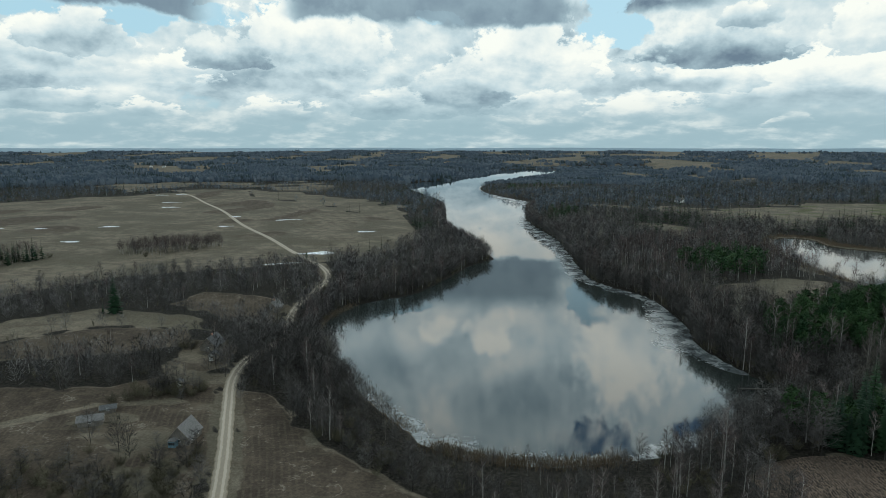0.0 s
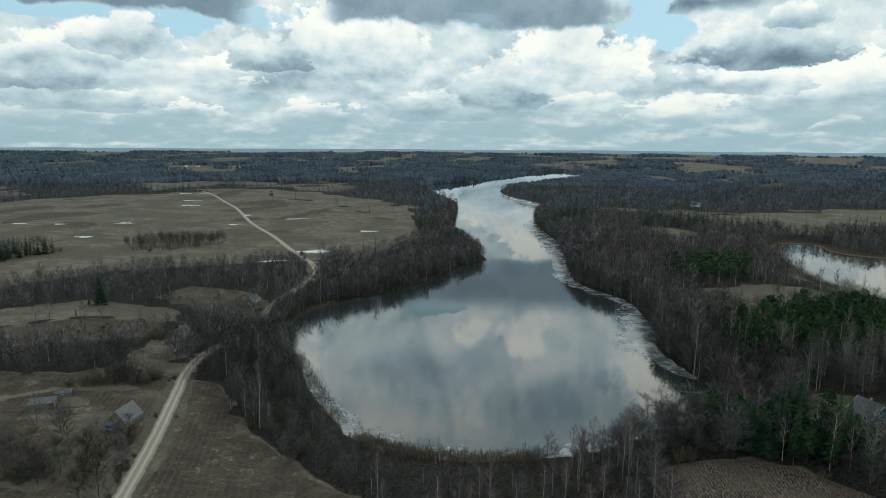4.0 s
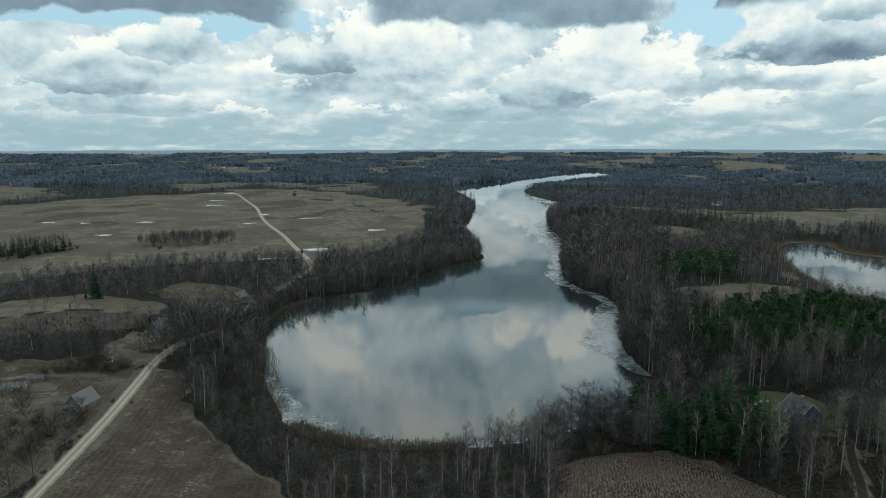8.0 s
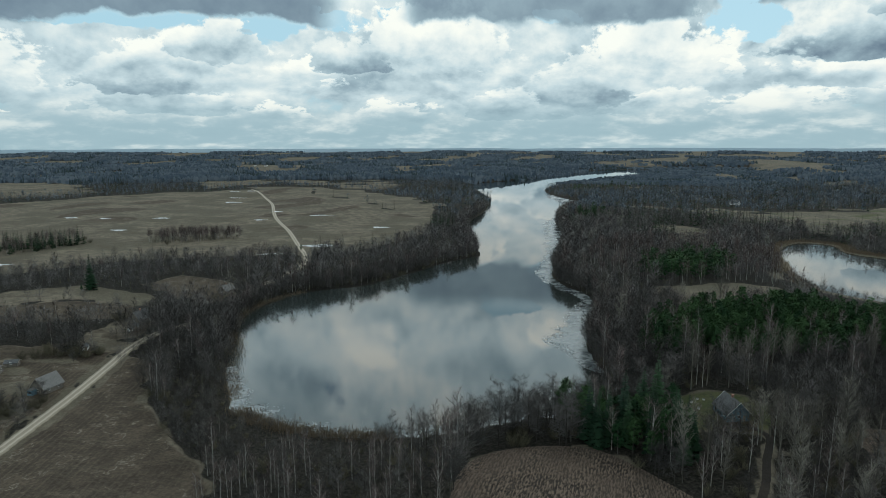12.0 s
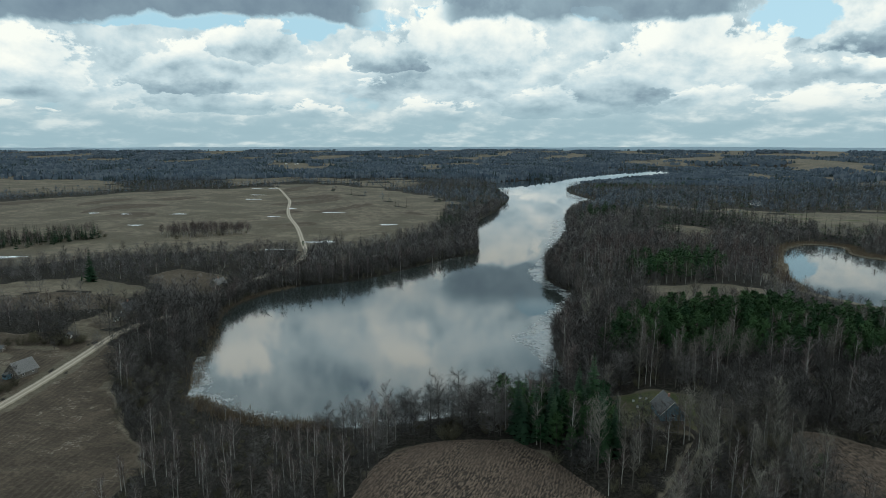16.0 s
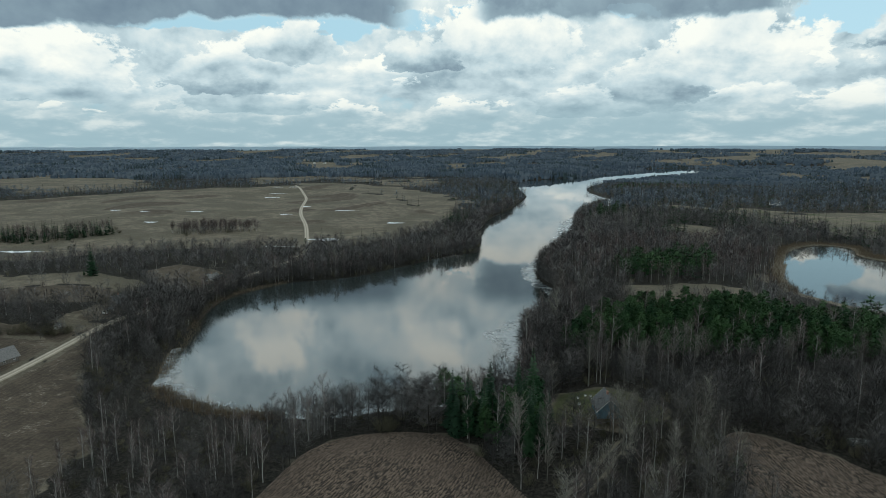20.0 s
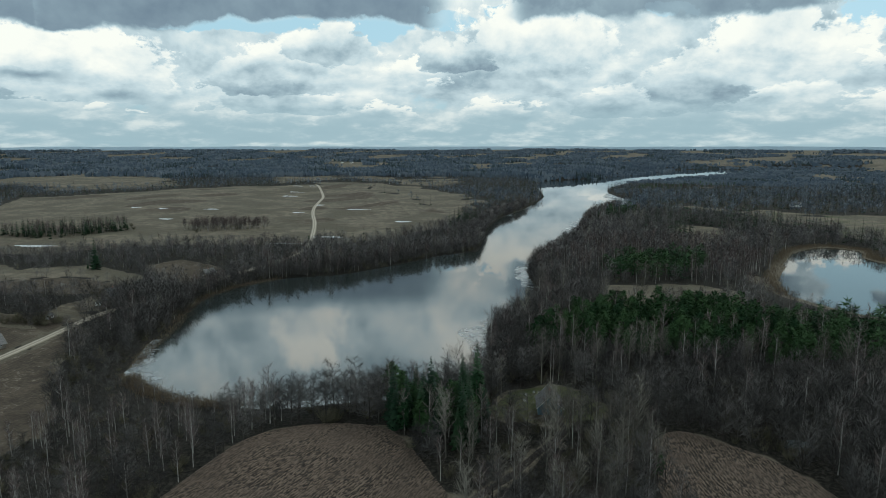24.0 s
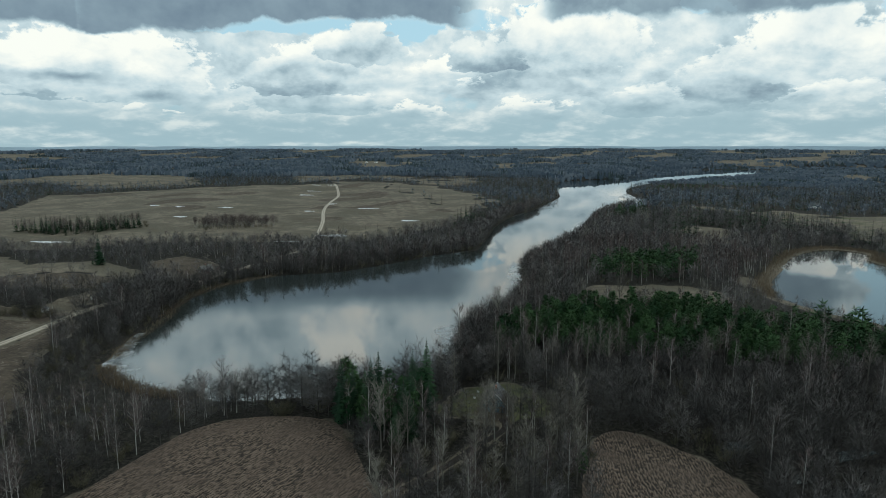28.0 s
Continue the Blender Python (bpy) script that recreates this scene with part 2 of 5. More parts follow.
def ground_look(gr, put):
    p = place(gr)
    c = gr.node("ShaderNodeVertexColor")
    c.layer_name = "cover"
    rgb = gr.node("ShaderNodeSeparateColor", (c.outputs["Color"],)).outputs
    big = gr.noise(p, 0.018, 4.0, 0.55)
    mid = gr.noise(p, 0.11, 5.0, 0.65)
    fine = gr.noise(p, 0.9, 4.0, 0.7)
    streak = gr.noise(gr.vec("MULTIPLY", p, (0.03, 0.16, 0.1)), 1.0, 4.0, 0.6)
    dry = gr.mix(gr.ramp(mid, 0.35, 0.65), (0.12, 0.103, 0.078), (0.2, 0.171, 0.13))
    dry = gr.mix(gr.ramp(big, 0.42, 0.6), dry, (0.112, 0.1, 0.074))
    dry = gr.mix(gr.ramp(streak, 0.52, 0.68, 0.0, 0.8), dry, (0.105, 0.087, 0.064))
    green = gr.mix(gr.ramp(mid, 0.3, 0.7), (0.06, 0.075, 0.03), (0.115, 0.115, 0.06))
    soil = gr.mix(gr.ramp(mid, 0.35, 0.68), (0.06, 0.048, 0.037), (0.1, 0.08, 0.06))
    soil = gr.mix(gr.ramp(streak, 0.55, 0.7, 0.0, 0.45), soil, (0.13, 0.112, 0.083))
    turned = gr.node("ShaderNodeVectorRotate", {"Vector": p, "Axis": (0.0, 0.0, 1.0), "Angle": radians(-16)})
    rows = gr.node("ShaderNodeTexWave", {"Vector": turned.outputs[0], "Scale": 0.14, "Distortion": 2.5, "Detail": 3.0, "Detail Scale": 0.3})
    drill = gr.math("MULTIPLY", gr.ramp(rows.outputs["Fac"], 0.55, 0.95), gr.ramp(big, 0.4, 0.6, 0.05, 0.42))
    soil = gr.mix(drill, soil, (0.12, 0.1, 0.074))
    wisps = gr.ramp(gr.math("ABSOLUTE", gr.math("SUBTRACT", gr.noise(p, 0.05, 5.0, 0.6), 0.5)), 0.0, 0.012, 0.55, 0.0)
    soil = gr.mix(gr.math("MULTIPLY", wisps, gr.ramp(mid, 0.45, 0.6)), soil, (0.27, 0.245, 0.2))
    # leaf-litter colour taken darker, standing in for deep shade among the trees
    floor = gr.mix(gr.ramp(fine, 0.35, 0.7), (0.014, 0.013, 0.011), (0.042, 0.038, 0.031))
    waver = gr.math("SUBTRACT", fine, 0.5)

    def soft(v):
        return gr.ramp(gr.math("MULTIPLY_ADD", waver, 0.7, v), 0.36, 0.64)
    look_ = gr.mix(soft(rgb[0]), dry, green)
    look_ = gr.mix(soft(rgb[1]), look_, soil)
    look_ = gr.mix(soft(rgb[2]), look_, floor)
    speck = gr.ramp(fine, 0.3, 0.75, 0.72, 1.25)
    look_ = gr.vec("MULTIPLY", look_, gr.node("ShaderNodeCombineXYZ", (speck, speck, speck)).outputs[0])
    put("Base Color", look_)
    put("Roughness", 0.95)
    put("Specular IOR Level", 0.1)
    bumped(gr, put, gr.math("ADD", gr.math("MULTIPLY", fine, 0.4), mid), 0.7, 0.9)


def water_look(gr, put):
    p = place(gr)
    put("Base Color", (0.022, 0.028, 0.026))
    still = gr.ramp(gr.noise(p, 0.012, 3.0), 0.45, 0.65, 0.004, 0.02)
    put("Roughness", still)
    put("IOR", 1.5)
    bumped(gr, put, gr.noise(gr.vec("MULTIPLY", p, (0.3, 0.3, 1.0)), 1.0, 2.0), 0.004, 0.3)


def ice_look(gr, put):
    p = place(gr)
    big = gr.noise(p, 0.09, 5.0, 0.65)
    cells = gr.node("ShaderNodeTexVoronoi", {"Vector": gr.vec("ADD", p, gr.vec("SCALE", gr.noise(p, 0.3, 3.0, 0.6, True), scale=6.0)), "Scale": 0.12})
    cells.feature = "DISTANCE_TO_EDGE"
    cells = cells.outputs[0]
    c = gr.mix(gr.ramp(big, 0.35, 0.65), (0.07, 0.08, 0.086), (0.23, 0.25, 0.255))
    c = gr.mix(gr.ramp(cells, 0.0, 0.03, 0.4, 0.0), c, (0.4, 0.42, 0.42))
    put("Base Color", c)
    put("Roughness", gr.ramp(big, 0.4, 0.6, 0.12, 0.35))
    floes = gr.math("MULTIPLY_ADD", gr.noise(p, 0.4, 5.0, 0.7), 1.5, gr.math("MULTIPLY_ADD", stored(gr, "across"), -0.55, gr.noise(p, 0.06, 2.0)))
    put("Alpha", gr.ramp(floes, 0.72, 0.86))
    bumped(gr, put, gr.noise(p, 1.1, 3.0), 0.25, 0.15)


def slush_look(gr, put):
    n = gr.noise(place(gr), 0.35, 4.0, 0.6)
    put("Base Color", gr.mix(gr.ramp(n, 0.35, 0.7), (0.78, 0.8, 0.82), (0.5, 0.54, 0.57)))
    put("Roughness", gr.ramp(n, 0.4, 0.65, 0.45, 0.12))


def road_look(gr, put):
    p = place(gr)
    a = stored(gr, "across")
    n = gr.noise(p, 0.5, 5.0, 0.65)
    rut = gr.math("ABSOLUTE", gr.math("SUBTRACT", gr.math("ABSOLUTE", a), 0.42))
    track = gr.ramp(gr.math("MULTIPLY_ADD", gr.math("SUBTRACT", n, 0.5), 0.3, rut), 0.1, 0.24)
    c = gr.mix(track, (0.42, 0.37, 0.3), (0.27, 0.232, 0.18))
    c = gr.mix(gr.ramp(n, 0.5, 0.75, 0.0, 0.6), c, (0.38, 0.33, 0.26))
    edge = gr.ramp(gr.math("MULTIPLY_ADD", gr.math("SUBTRACT", n, 0.5), 0.5, gr.math("ABSOLUTE", a)), 0.78, 1.0)
    c = gr.mix(edge, c, (0.16, 0.135, 0.09))
    put("Base Color", c)
    put("Roughness", 0.95)
    bumped(gr, put, gr.noise(p, 2.2, 4.0, 0.7), 0.5, 0.1)


def plough_look(gr, put):
    p = place(gr)
    n = gr.noise(p, 0.8, 5.0, 0.7)
    m = gr.noise(p, 0.07, 3.0)
    # furrow shading put into the colour by height: dark troughs, pale drier crests
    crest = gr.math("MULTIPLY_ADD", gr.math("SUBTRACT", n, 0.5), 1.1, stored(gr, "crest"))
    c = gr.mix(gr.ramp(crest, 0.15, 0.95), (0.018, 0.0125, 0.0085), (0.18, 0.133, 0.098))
    c = gr.mix(gr.ramp(m, 0.45, 0.65, 0.0, 0.5), c, (0.1, 0.073, 0.055))
    put("Base Color", c)
    put("Roughness", 0.95)
    bumped(gr, put, gr.noise(p, 1.6, 5.0, 0.75), 0.9, 0.35)


def boards_look(low, high):
    def build(gr, put):
        p = place(gr)
        n = gr.noise(gr.vec("MULTIPLY", p, (3.0, 3.0, 0.5)), 1.0, 4.0, 0.65)
        put("Base Color", gr.mix(gr.ramp(n, 0.3, 0.7), low, high))
        put("Roughness", 0.85)
        bumped(gr, put, n, 0.5, 0.05)
    return build


def plain(colour, rough=0.6, metal=0.0):
    def build(gr, put):
        n = gr.noise(place(gr), 1.8, 4.0, 0.6)
        k = gr.ramp(n, 0.3, 0.7, 0.75, 1.2)
        c = gr.vec("MULTIPLY", (*colour,), gr.node("ShaderNodeCombineXYZ", (k, k, k)).outputs[0])
        put("Base Color", c)
        put("Roughness", rough)
        put("Metallic", metal)
    return build


M_GROUND = material("ground", ground_look)
M_WATER = material("lake water", water_look)
M_ICE = material("rotten ice", ice_look)
M_SLUSH = material("melting slush", slush_look)
M_ROAD = material("gravel road", road_look)
M_PLOUGH = material("ploughed earth", plough_look)
M_BARK = plant("grey bark", (0.032, 0.028, 0.025), (0.075, 0.068, 0.06))
M_BIRCH = material("birch bark", birch_bark)
M_TWIG = plant("bare alder twigs", (0.03, 0.029, 0.029), (0.132, 0.125, 0.119))
M_RED = plant("bare birch twigs", (0.052, 0.041, 0.039), (0.155, 0.122, 0.114))
M_PALE = plant("pale aspen branches", (0.095, 0.088, 0.075), (0.215, 0.2, 0.172))
M_WILLOW = plant("willow twigs", (0.055, 0.052, 0.034), (0.145, 0.132, 0.088))
M_PINE = plant("pine needles", (0.014, 0.042, 0.016), (0.05, 0.1, 0.036))
M_SPRUCE = plant("spruce needles", (0.01, 0.027, 0.014), (0.026, 0.056, 0.024))
M_REED = plant("dry reed", (0.1, 0.076, 0.052), (0.2, 0.156, 0.108))
# aerial haze painted into these woods: base colours go paler and bluer with distance
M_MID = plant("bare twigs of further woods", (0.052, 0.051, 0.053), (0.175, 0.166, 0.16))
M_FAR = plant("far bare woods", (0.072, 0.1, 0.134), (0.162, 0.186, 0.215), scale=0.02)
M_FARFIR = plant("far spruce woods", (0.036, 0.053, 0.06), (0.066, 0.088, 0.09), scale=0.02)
# pale blue is horizon haze painted onto the wooded hills
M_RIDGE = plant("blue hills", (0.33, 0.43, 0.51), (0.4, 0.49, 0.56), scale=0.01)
M_WALL = material("weathered boards", boards_look((0.1, 0.088, 0.075), (0.2, 0.18, 0.155)))
M_BLUE = material("faded blue paint", boards_look((0.08, 0.14, 0.18), (0.13, 0.21, 0.25)))
M_ROOF = material("grey corrugated roofing", boards_look((0.11, 0.108, 0.106), (0.21, 0.205, 0.2)))
M_ROOFDARK = material("dark old roofing", boards_look((0.06, 0.062, 0.066), (0.125, 0.128, 0.132)))
M_PALEPAINT = material("white paint", plain((0.7, 0.7, 0.68)))
M_BRICK = material("brick", plain((0.3, 0.16, 0.12), 0.9))
M_GLASS = material("window glass", plain((0.03, 0.035, 0.04), 0.08))
M_WETWOOD = material("dark wet wood", boards_look((0.03, 0.027, 0.024), (0.07, 0.062, 0.054)))
M_STUMP = material("bare wood", boards_look((0.16, 0.14, 0.11), (0.3, 0.26, 0.21)))


# ---- the lie of the land ----
WEST = [(7, 198), (-10, 206), (-17, 217), (-39, 252), (-51, 282), (-67, 317), (-72, 339), (-71, 364), (-67, 386), (-50, 403), (-24, 425), (-1, 475), (18, 522), (34, 548), (41, 562), (29, 625), (6, 736), (-3, 829), (1, 952), (-10, 1169), (-45, 1320), (-82, 1480), (-105, 1668), (-60, 1760), (10, 1860), (62, 2020), (150, 2220), (210, 2480), (262, 2640), (370, 2740), (470, 2740)]
EAST = [(500, 2610), (415, 2290), (302, 2060), (240, 1945), (186, 1820), (122, 1690), (95, 1580), (83, 1446), (99, 1303), (150, 1131), (140, 1010), (115, 900), (112, 793), (119, 673), (113, 569), (108, 482), (116, 447), (131, 420), (135, 388), (133, 348), (126, 317), (128, 290), (132, 272), (137, 255), (127, 238), (114, 226), (89, 212), (69, 200), (43, 194), (25, 193)]
POND = [(276, 430), (278, 466), (297, 551), (310, 590), (335, 622), (358, 614), (353, 578), (362, 556), (390, 530), (410, 490), (400, 425), (352, 372), (308, 384), (281, 412)]
HILLS = [(-92, 210, 1.8), (-129, 218, 2), (-119, 308, 4.5), (-192, 352, 5.4), (-116, 568, 3.9), (-91, 687, 7.7), (-420, 947, 8.7), (-463, 1122, 13.5), (169, 217, 8.5), (175, 245, 10.5), (162, 320, 13), (226, 380, 13), (300, 480, 9.5), (100, 185, 6), (-80, 140, 2), (-40, 180, 2), (225, 190, 8), (-300, 480, 5), (350, 650, 11), (200, 650, 11), (200, 1200, 9), (-150, 1250, 6), (0, 140, 3), (60, 115, 6), (-250, 240, 3), (130, 205, 7)]
# shallow melt-water pools: centre, half length, half width, turn in degrees
POOLS = [(x, y, 0.95 * a, 1.1 * b, turn) if x < 0 else (x, y, a, b, turn) for x, y, a, b, turn in [(-118, 567, 13, 6, 12), (-90, 687, 9, 4, 10), (-423, 956, 13, 5, 5), (-384, 707, 9, 4, 8), (-369, 607, 8, 3.5, 0), (-449, 685, 6, 3, 0), (-274, 808, 6, 4, 0),
         (-260, 727, 7, 3, 10), (-139, 514, 14, 2.5, 20), (-448, 1014, 14, 4, 0), (-504, 1108, 10, 4, 0), (-473, 1118, 10, 4, 0), (-202, 786, 14, 3, 15), (-349, 423, 16, 4, 15),
         (-500, 688, 7, 4, 0), (245, 218, 4, 2, 30), (261, 206, 5, 2, 70), (276, 223, 6, 2, 40), (271, 200, 5, 2, 60), (293, 236, 6, 2.5, 30)]]
HEART = (110.0, 10.0)   # middle of the flight, for distances


def spline(pts, n=5, closed=True):
    p = np.array(pts, float)
    if not closed:
        p = np.vstack((2 * p[0] - p[1], p, 2 * p[-1] - p[-2]))
    m, out = len(p), []
    t = np.linspace(0, 1, n, endpoint=False)[:, None]
    for i in (range(m) if closed else range(1, m - 2)):
        a, b, c, d = p[i - 1], p[i], p[(i + 1) % m], p[(i + 2) % m]
        out.append(0.5 * (2 * b + (c - a) * t + (2 * a - 5 * b + 4 * c - d) * t * t + (3 * b - a - 3 * c + d) * t ** 3))
    if not closed:
        out.append(p[-2:-1])
    return np.concatenate(out)


def line_dist(poly, x, y, closed=True):
    """Distance to an outline, negative inside it."""
    best, inside = np.full(x.shape, 1e9), np.zeros(x.shape, bool)
    poly = np.asarray(poly, float)
    for (ax, ay), (bx, by) in zip(poly if closed else poly[:-1], np.roll(poly, -1, 0)):
        dx, dy = bx - ax, by - ay
        t = np.clip(((x - ax) * dx + (y - ay) * dy) / (dx * dx + dy * dy + 1e-9), 0, 1)
        best = np.minimum(best, (x - ax - t * dx) ** 2 + (y - ay - t * dy) ** 2)
        if closed and ay != by:
            inside ^= ((ay > y) != (by > y)) & (x < ax + (y - ay) / (by - ay) * dx)
    return np.where(inside, -1, 1) * np.sqrt(best)


def step(a, b, v):
    t = np.clip((v - a) / (b - a), 0, 1)
    return t * t * (3 - 2 * t)


def lumps(x, y, size, seed):
    """Cheap smooth chance field, -1 to 1."""
    r = np.random.RandomState(seed)
    s = 0
    for k in range(7):
        a, f = r.rand() * 6.3, (0.6 + 1.1 * r.rand()) * 6.3 / size
        s = s + np.sin((x * math.cos(a) + y * math.sin(a)) * f + r.rand() * 6.3 + 1.3 * np.sin((x * math.sin(a) - y * math.cos(a)) * f * 0.7 + r.rand() * 6))
    return s / 3.6


LAKE, TARN = spline(WEST + EAST), spline(POND)


def shore(x, y):
    d = np.full(x.shape, 400.0)
    near = (x > -600) & (x < 900) & (y > -200) & (y < 3200)
    d[near] = line_dist(LAKE, x[near], y[near])
    return d


# low wet ground round the far arm of the lake
FLATS = [(110, 1330), (330, 1350), (560, 1560), (760, 1900), (900, 2850), (420, 2860), (150, 2350), (40, 1800)]


def height(x, y):
    x, y = np.asarray(x, float).ravel(), np.asarray(y, float).ravel()
    w = np.full(x.shape, 1 / 260.0 ** 2)
    s = w * 13.0
    for hx, hy, hz in HILLS:
        k = 60 / ((x - hx) ** 2 + (y - hy) ** 2 + 900.0) ** 1.5
        w, s = w + k, s + k * hz
    h = s / w + 1.2 * np.sin(x / 67 + 1.3) * np.sin(y / 83) + 0.5 * np.sin(x / 23 + y / 31)
    far = np.hypot(x - HEART[0], y - HEART[1])
    h += step(900, 1800, far) * 3 * np.sin(x / 310 + 0.7) * np.sin(y / 270 + 0.3)
    h += 47 * np.clip((far - 2000) / 2800, 0, 1.1) ** 2
    h = 1.4 + (h - 1.4) * step(0, 160, line_dist(FLATS, x, y))
    d = shore(x, y)
    h = np.where(d > 0, 0.15 + 0.05 * np.minimum(d, 12) + (h - 0.75) * step(0, np.where(x > 60, 45, 70), d), -0.2 - 1.8 * step(0, 12, -d))
    p = line_dist(TARN, x, y)
    h = np.where(p < 25, np.where(p < 0, 9.4 - 1.4 * step(0, 8, -p), 9.7 + (h - 9.7) * step(2, 25, p)), h)
    for (px, py, a, b, turn), level in zip(POOLS, POOL_LEVELS):
        q = pool_reach(x, y, px, py, a, b, turn)
        h = h + (level - 0.3 - h) * step(2.2, 1.0, q)
    return h


def pool_reach(x, y, px, py, a, b, turn):
    c, s = math.cos(radians(turn)), math.sin(radians(turn))
    u, v = ((x - px) * c + (y - py) * s) / a, ((y - py) * c - (x - px) * s) / b
    return np.hypot(u, v) * (1 + 0.22 * np.sin(3 * np.arctan2(v, u) + px) + 0.12 * np.sin(7 * np.arctan2(v, u) + py))


POOL_LEVELS = []
POOL_LEVELS = list(height([p[0] for p in POOLS], [p[1] for p in POOLS]))


def z_at(x, y):
    return float(height([x], [y])[0])


# land use, as outlines on the plan
FIELD_WEST = [(-286, 392), (-242, 458), (-172, 480), (-137, 505), (-100, 526), (-68, 538), (-37, 623), (-27, 645), (-50, 801), (-142, 870), (-226, 1011), (-338, 1075),
              (-392, 1257), (-561, 1251), (-482, 1170), (-630, 1066), (-688, 963), (-781, 730), (-628, 562), (-555, 424), (-421, 360)]
STRIP = [(-246, 335), (-204, 363), (-142, 348), (-130, 326), (-184, 329), (-225, 303), (-331, 288), (-420, 321), (-302, 352)]
SOIL_WEST = [(-223, 301), (-184, 325), (-138, 326), (-128, 303), (-152, 289), (-190, 281), (-331, 278), (-341, 287)]
SOIL_NEAR = [(-321, 252), (-145, 250), (-140, 231), (-152, 220), (-127, 207), (-105, 196), (-113, 160), (-98, 61), (-320, 40)]
GARDEN = [(-145, 250), (-119, 268), (-101, 268), (-93, 239), (-82, 204), (-71, 158), (-63, 61), (-98, 61), (-113, 160), (-105, 196), (-152, 217)]
SOIL_EAST = [(-88, 249), (-76, 250), (-61, 225), (-46, 206), (-29, 189), (-15, 174), (2, 163), (14, 149), (20, 130), (25, 100), (20, 60), (-40, 40), (-58, 61), (-67, 172), (-76, 203), (-86, 236)]
PLOUGH_A = [(87, 105), (84, 124), (83, 143), (83, 164), (87, 179), (98, 188), (116, 190), (130, 182), (146, 165), (160, 149), (170, 126), (157, 98), (115, 86)]
PLOUGH_B = [(212, 157), (204, 198), (210, 214), (225, 211), (238, 204), (248, 192), (258, 172), (247, 148)]
YARD = [(147, 205), (150, 222), (151, 236), (167, 238), (180, 232), (190, 223), (186, 208), (172, 203), (157, 202)]
GLADE = [(156, 143), (174, 152), (197, 160), (206, 188), (198, 206), (175, 196), (158, 182), (152, 169)]
CLEARING = [(169, 395), (191, 398), (221, 416), (247, 405), (249, 383), (240, 364), (203, 342), (182, 339), (168, 369)]
MEADOWS = [[(215, 640), (247, 628), (270, 690), (262, 745), (222, 730)], [(300, 830), (325, 770), (365, 700), (420, 676), (520, 690), (640, 800), (690, 940), (560, 960), (424, 900), (320, 880)], [(215, 925), (290, 880), (376, 869), (380, 895), (240, 960)],
           [(-1395, 2725), (-1053, 2565), (-970, 2255), (-1120, 2226)], [(-879, 925), (-1274, 939), (-1472, 1226), (-1130, 1331), (-905, 1211)],
           [(-50, 801), (-142, 870), (-226, 1011), (-338, 1075), (-392, 1257), (-260, 1210), (-140, 1080), (-64, 930)]]
STUBBLE = [(-150, 690), (-60, 790), (-140, 870), (-226, 1011), (-338, 1075), (-400, 1110), (-330, 960), (-250, 800)]
CLEFT = [(-171, 374), (-125, 347), (-106, 366), (-112, 392), (-160, 405)]
ROAD = [(-51, 84), (-59, 131), (-68, 168), (-76, 197), (-87, 233), (-95, 262), (-96, 287), (-91, 307), (-88, 328), (-94, 361), (-95, 391), (-91, 421), (-89, 454), (-104, 501),
        (-135, 559), (-185, 647), (-253, 756), (-350, 946), (-448, 1097), (-494, 1161)]
ROADLINE = spline(ROAD, 8, False)
TRACK = spline([(146, 131), (160, 157), (167, 171), (172, 186), (177, 200), (174, 207)], 6, False)
PINES = [[(147, 272), (154, 310), (201, 330), (251, 350), (299, 344), (354, 320), (357, 285), (297, 291), (246, 278), (199, 269), (169, 266)],
         [(161, 430), (174, 465), (217, 517), (235, 499), (227, 442), (207, 408), (177, 408)], [(112, 205), (127, 219), (144, 211), (155, 186), (141, 176), (125, 189)],
         [(120, 753), (135, 842), (175, 859), (173, 787)], [(131, 1397), (155, 1526), (344, 1716), (373, 1612), (220, 1455)]]
HOMESTEAD = [(-128, 264), (-112, 262), (-103, 275), (-104, 292), (-109, 311), (-130, 311)]
ROADSIDE = [(-116, 343), (-101, 345), (-99, 384), (-118, 385)]
OPEN = [HOMESTEAD, ROADSIDE, FIELD_WEST, STRIP, SOIL_WEST, SOIL_NEAR, GARDEN, SOIL_EAST, PLOUGH_A, PLOUGH_B, YARD, CLEARING, CLEFT]


def in_any(polys, x, y):
    d = np.full(x.shape, 1e9)
    for p in polys:
        d = np.minimum(d, line_dist(p, x, y))
    return d


def far_open(x, y):
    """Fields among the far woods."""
    far = np.hypot(x - HEART[0], y - HEART[1])
    v = lumps(x, y * 0.55, 520, 5) + 0.45 * lumps(x, y, 170, 8)
    return step(0.3, 0.5, v + 0.42 * step(2400, 3600, far) + 0.25 * step(200, 900, x) * step(1900, 2600, y)) * step(1150, 1500, far) * step(60, 280, shore(x, y))


def wood_cover(x, y):
    """1 in woodland, 0 in the open."""
    w = step(-2, 2, np.minimum(in_any(OPEN, x, y) + 2.5 * lumps(x, y, 26, 3), in_any(MEADOWS, x, y) + 22 * lumps(x, y, 95, 6)))
    w *= 1 - far_open(x, y)
    w *= step(-1, 2.5, shore(x, y)) * step(3, 9, line_dist(TARN, x, y) - np.where((y > 440) & (y < 470) & (x < 300), 14, 3))
    w *= step(2.7, 3.4, line_dist(ROADLINE, x, y, False) - np.where(y > 425, 3.0, 0.0)) * step(1.2, 2.2, line_dist(TRACK, x, y, False))
    return w


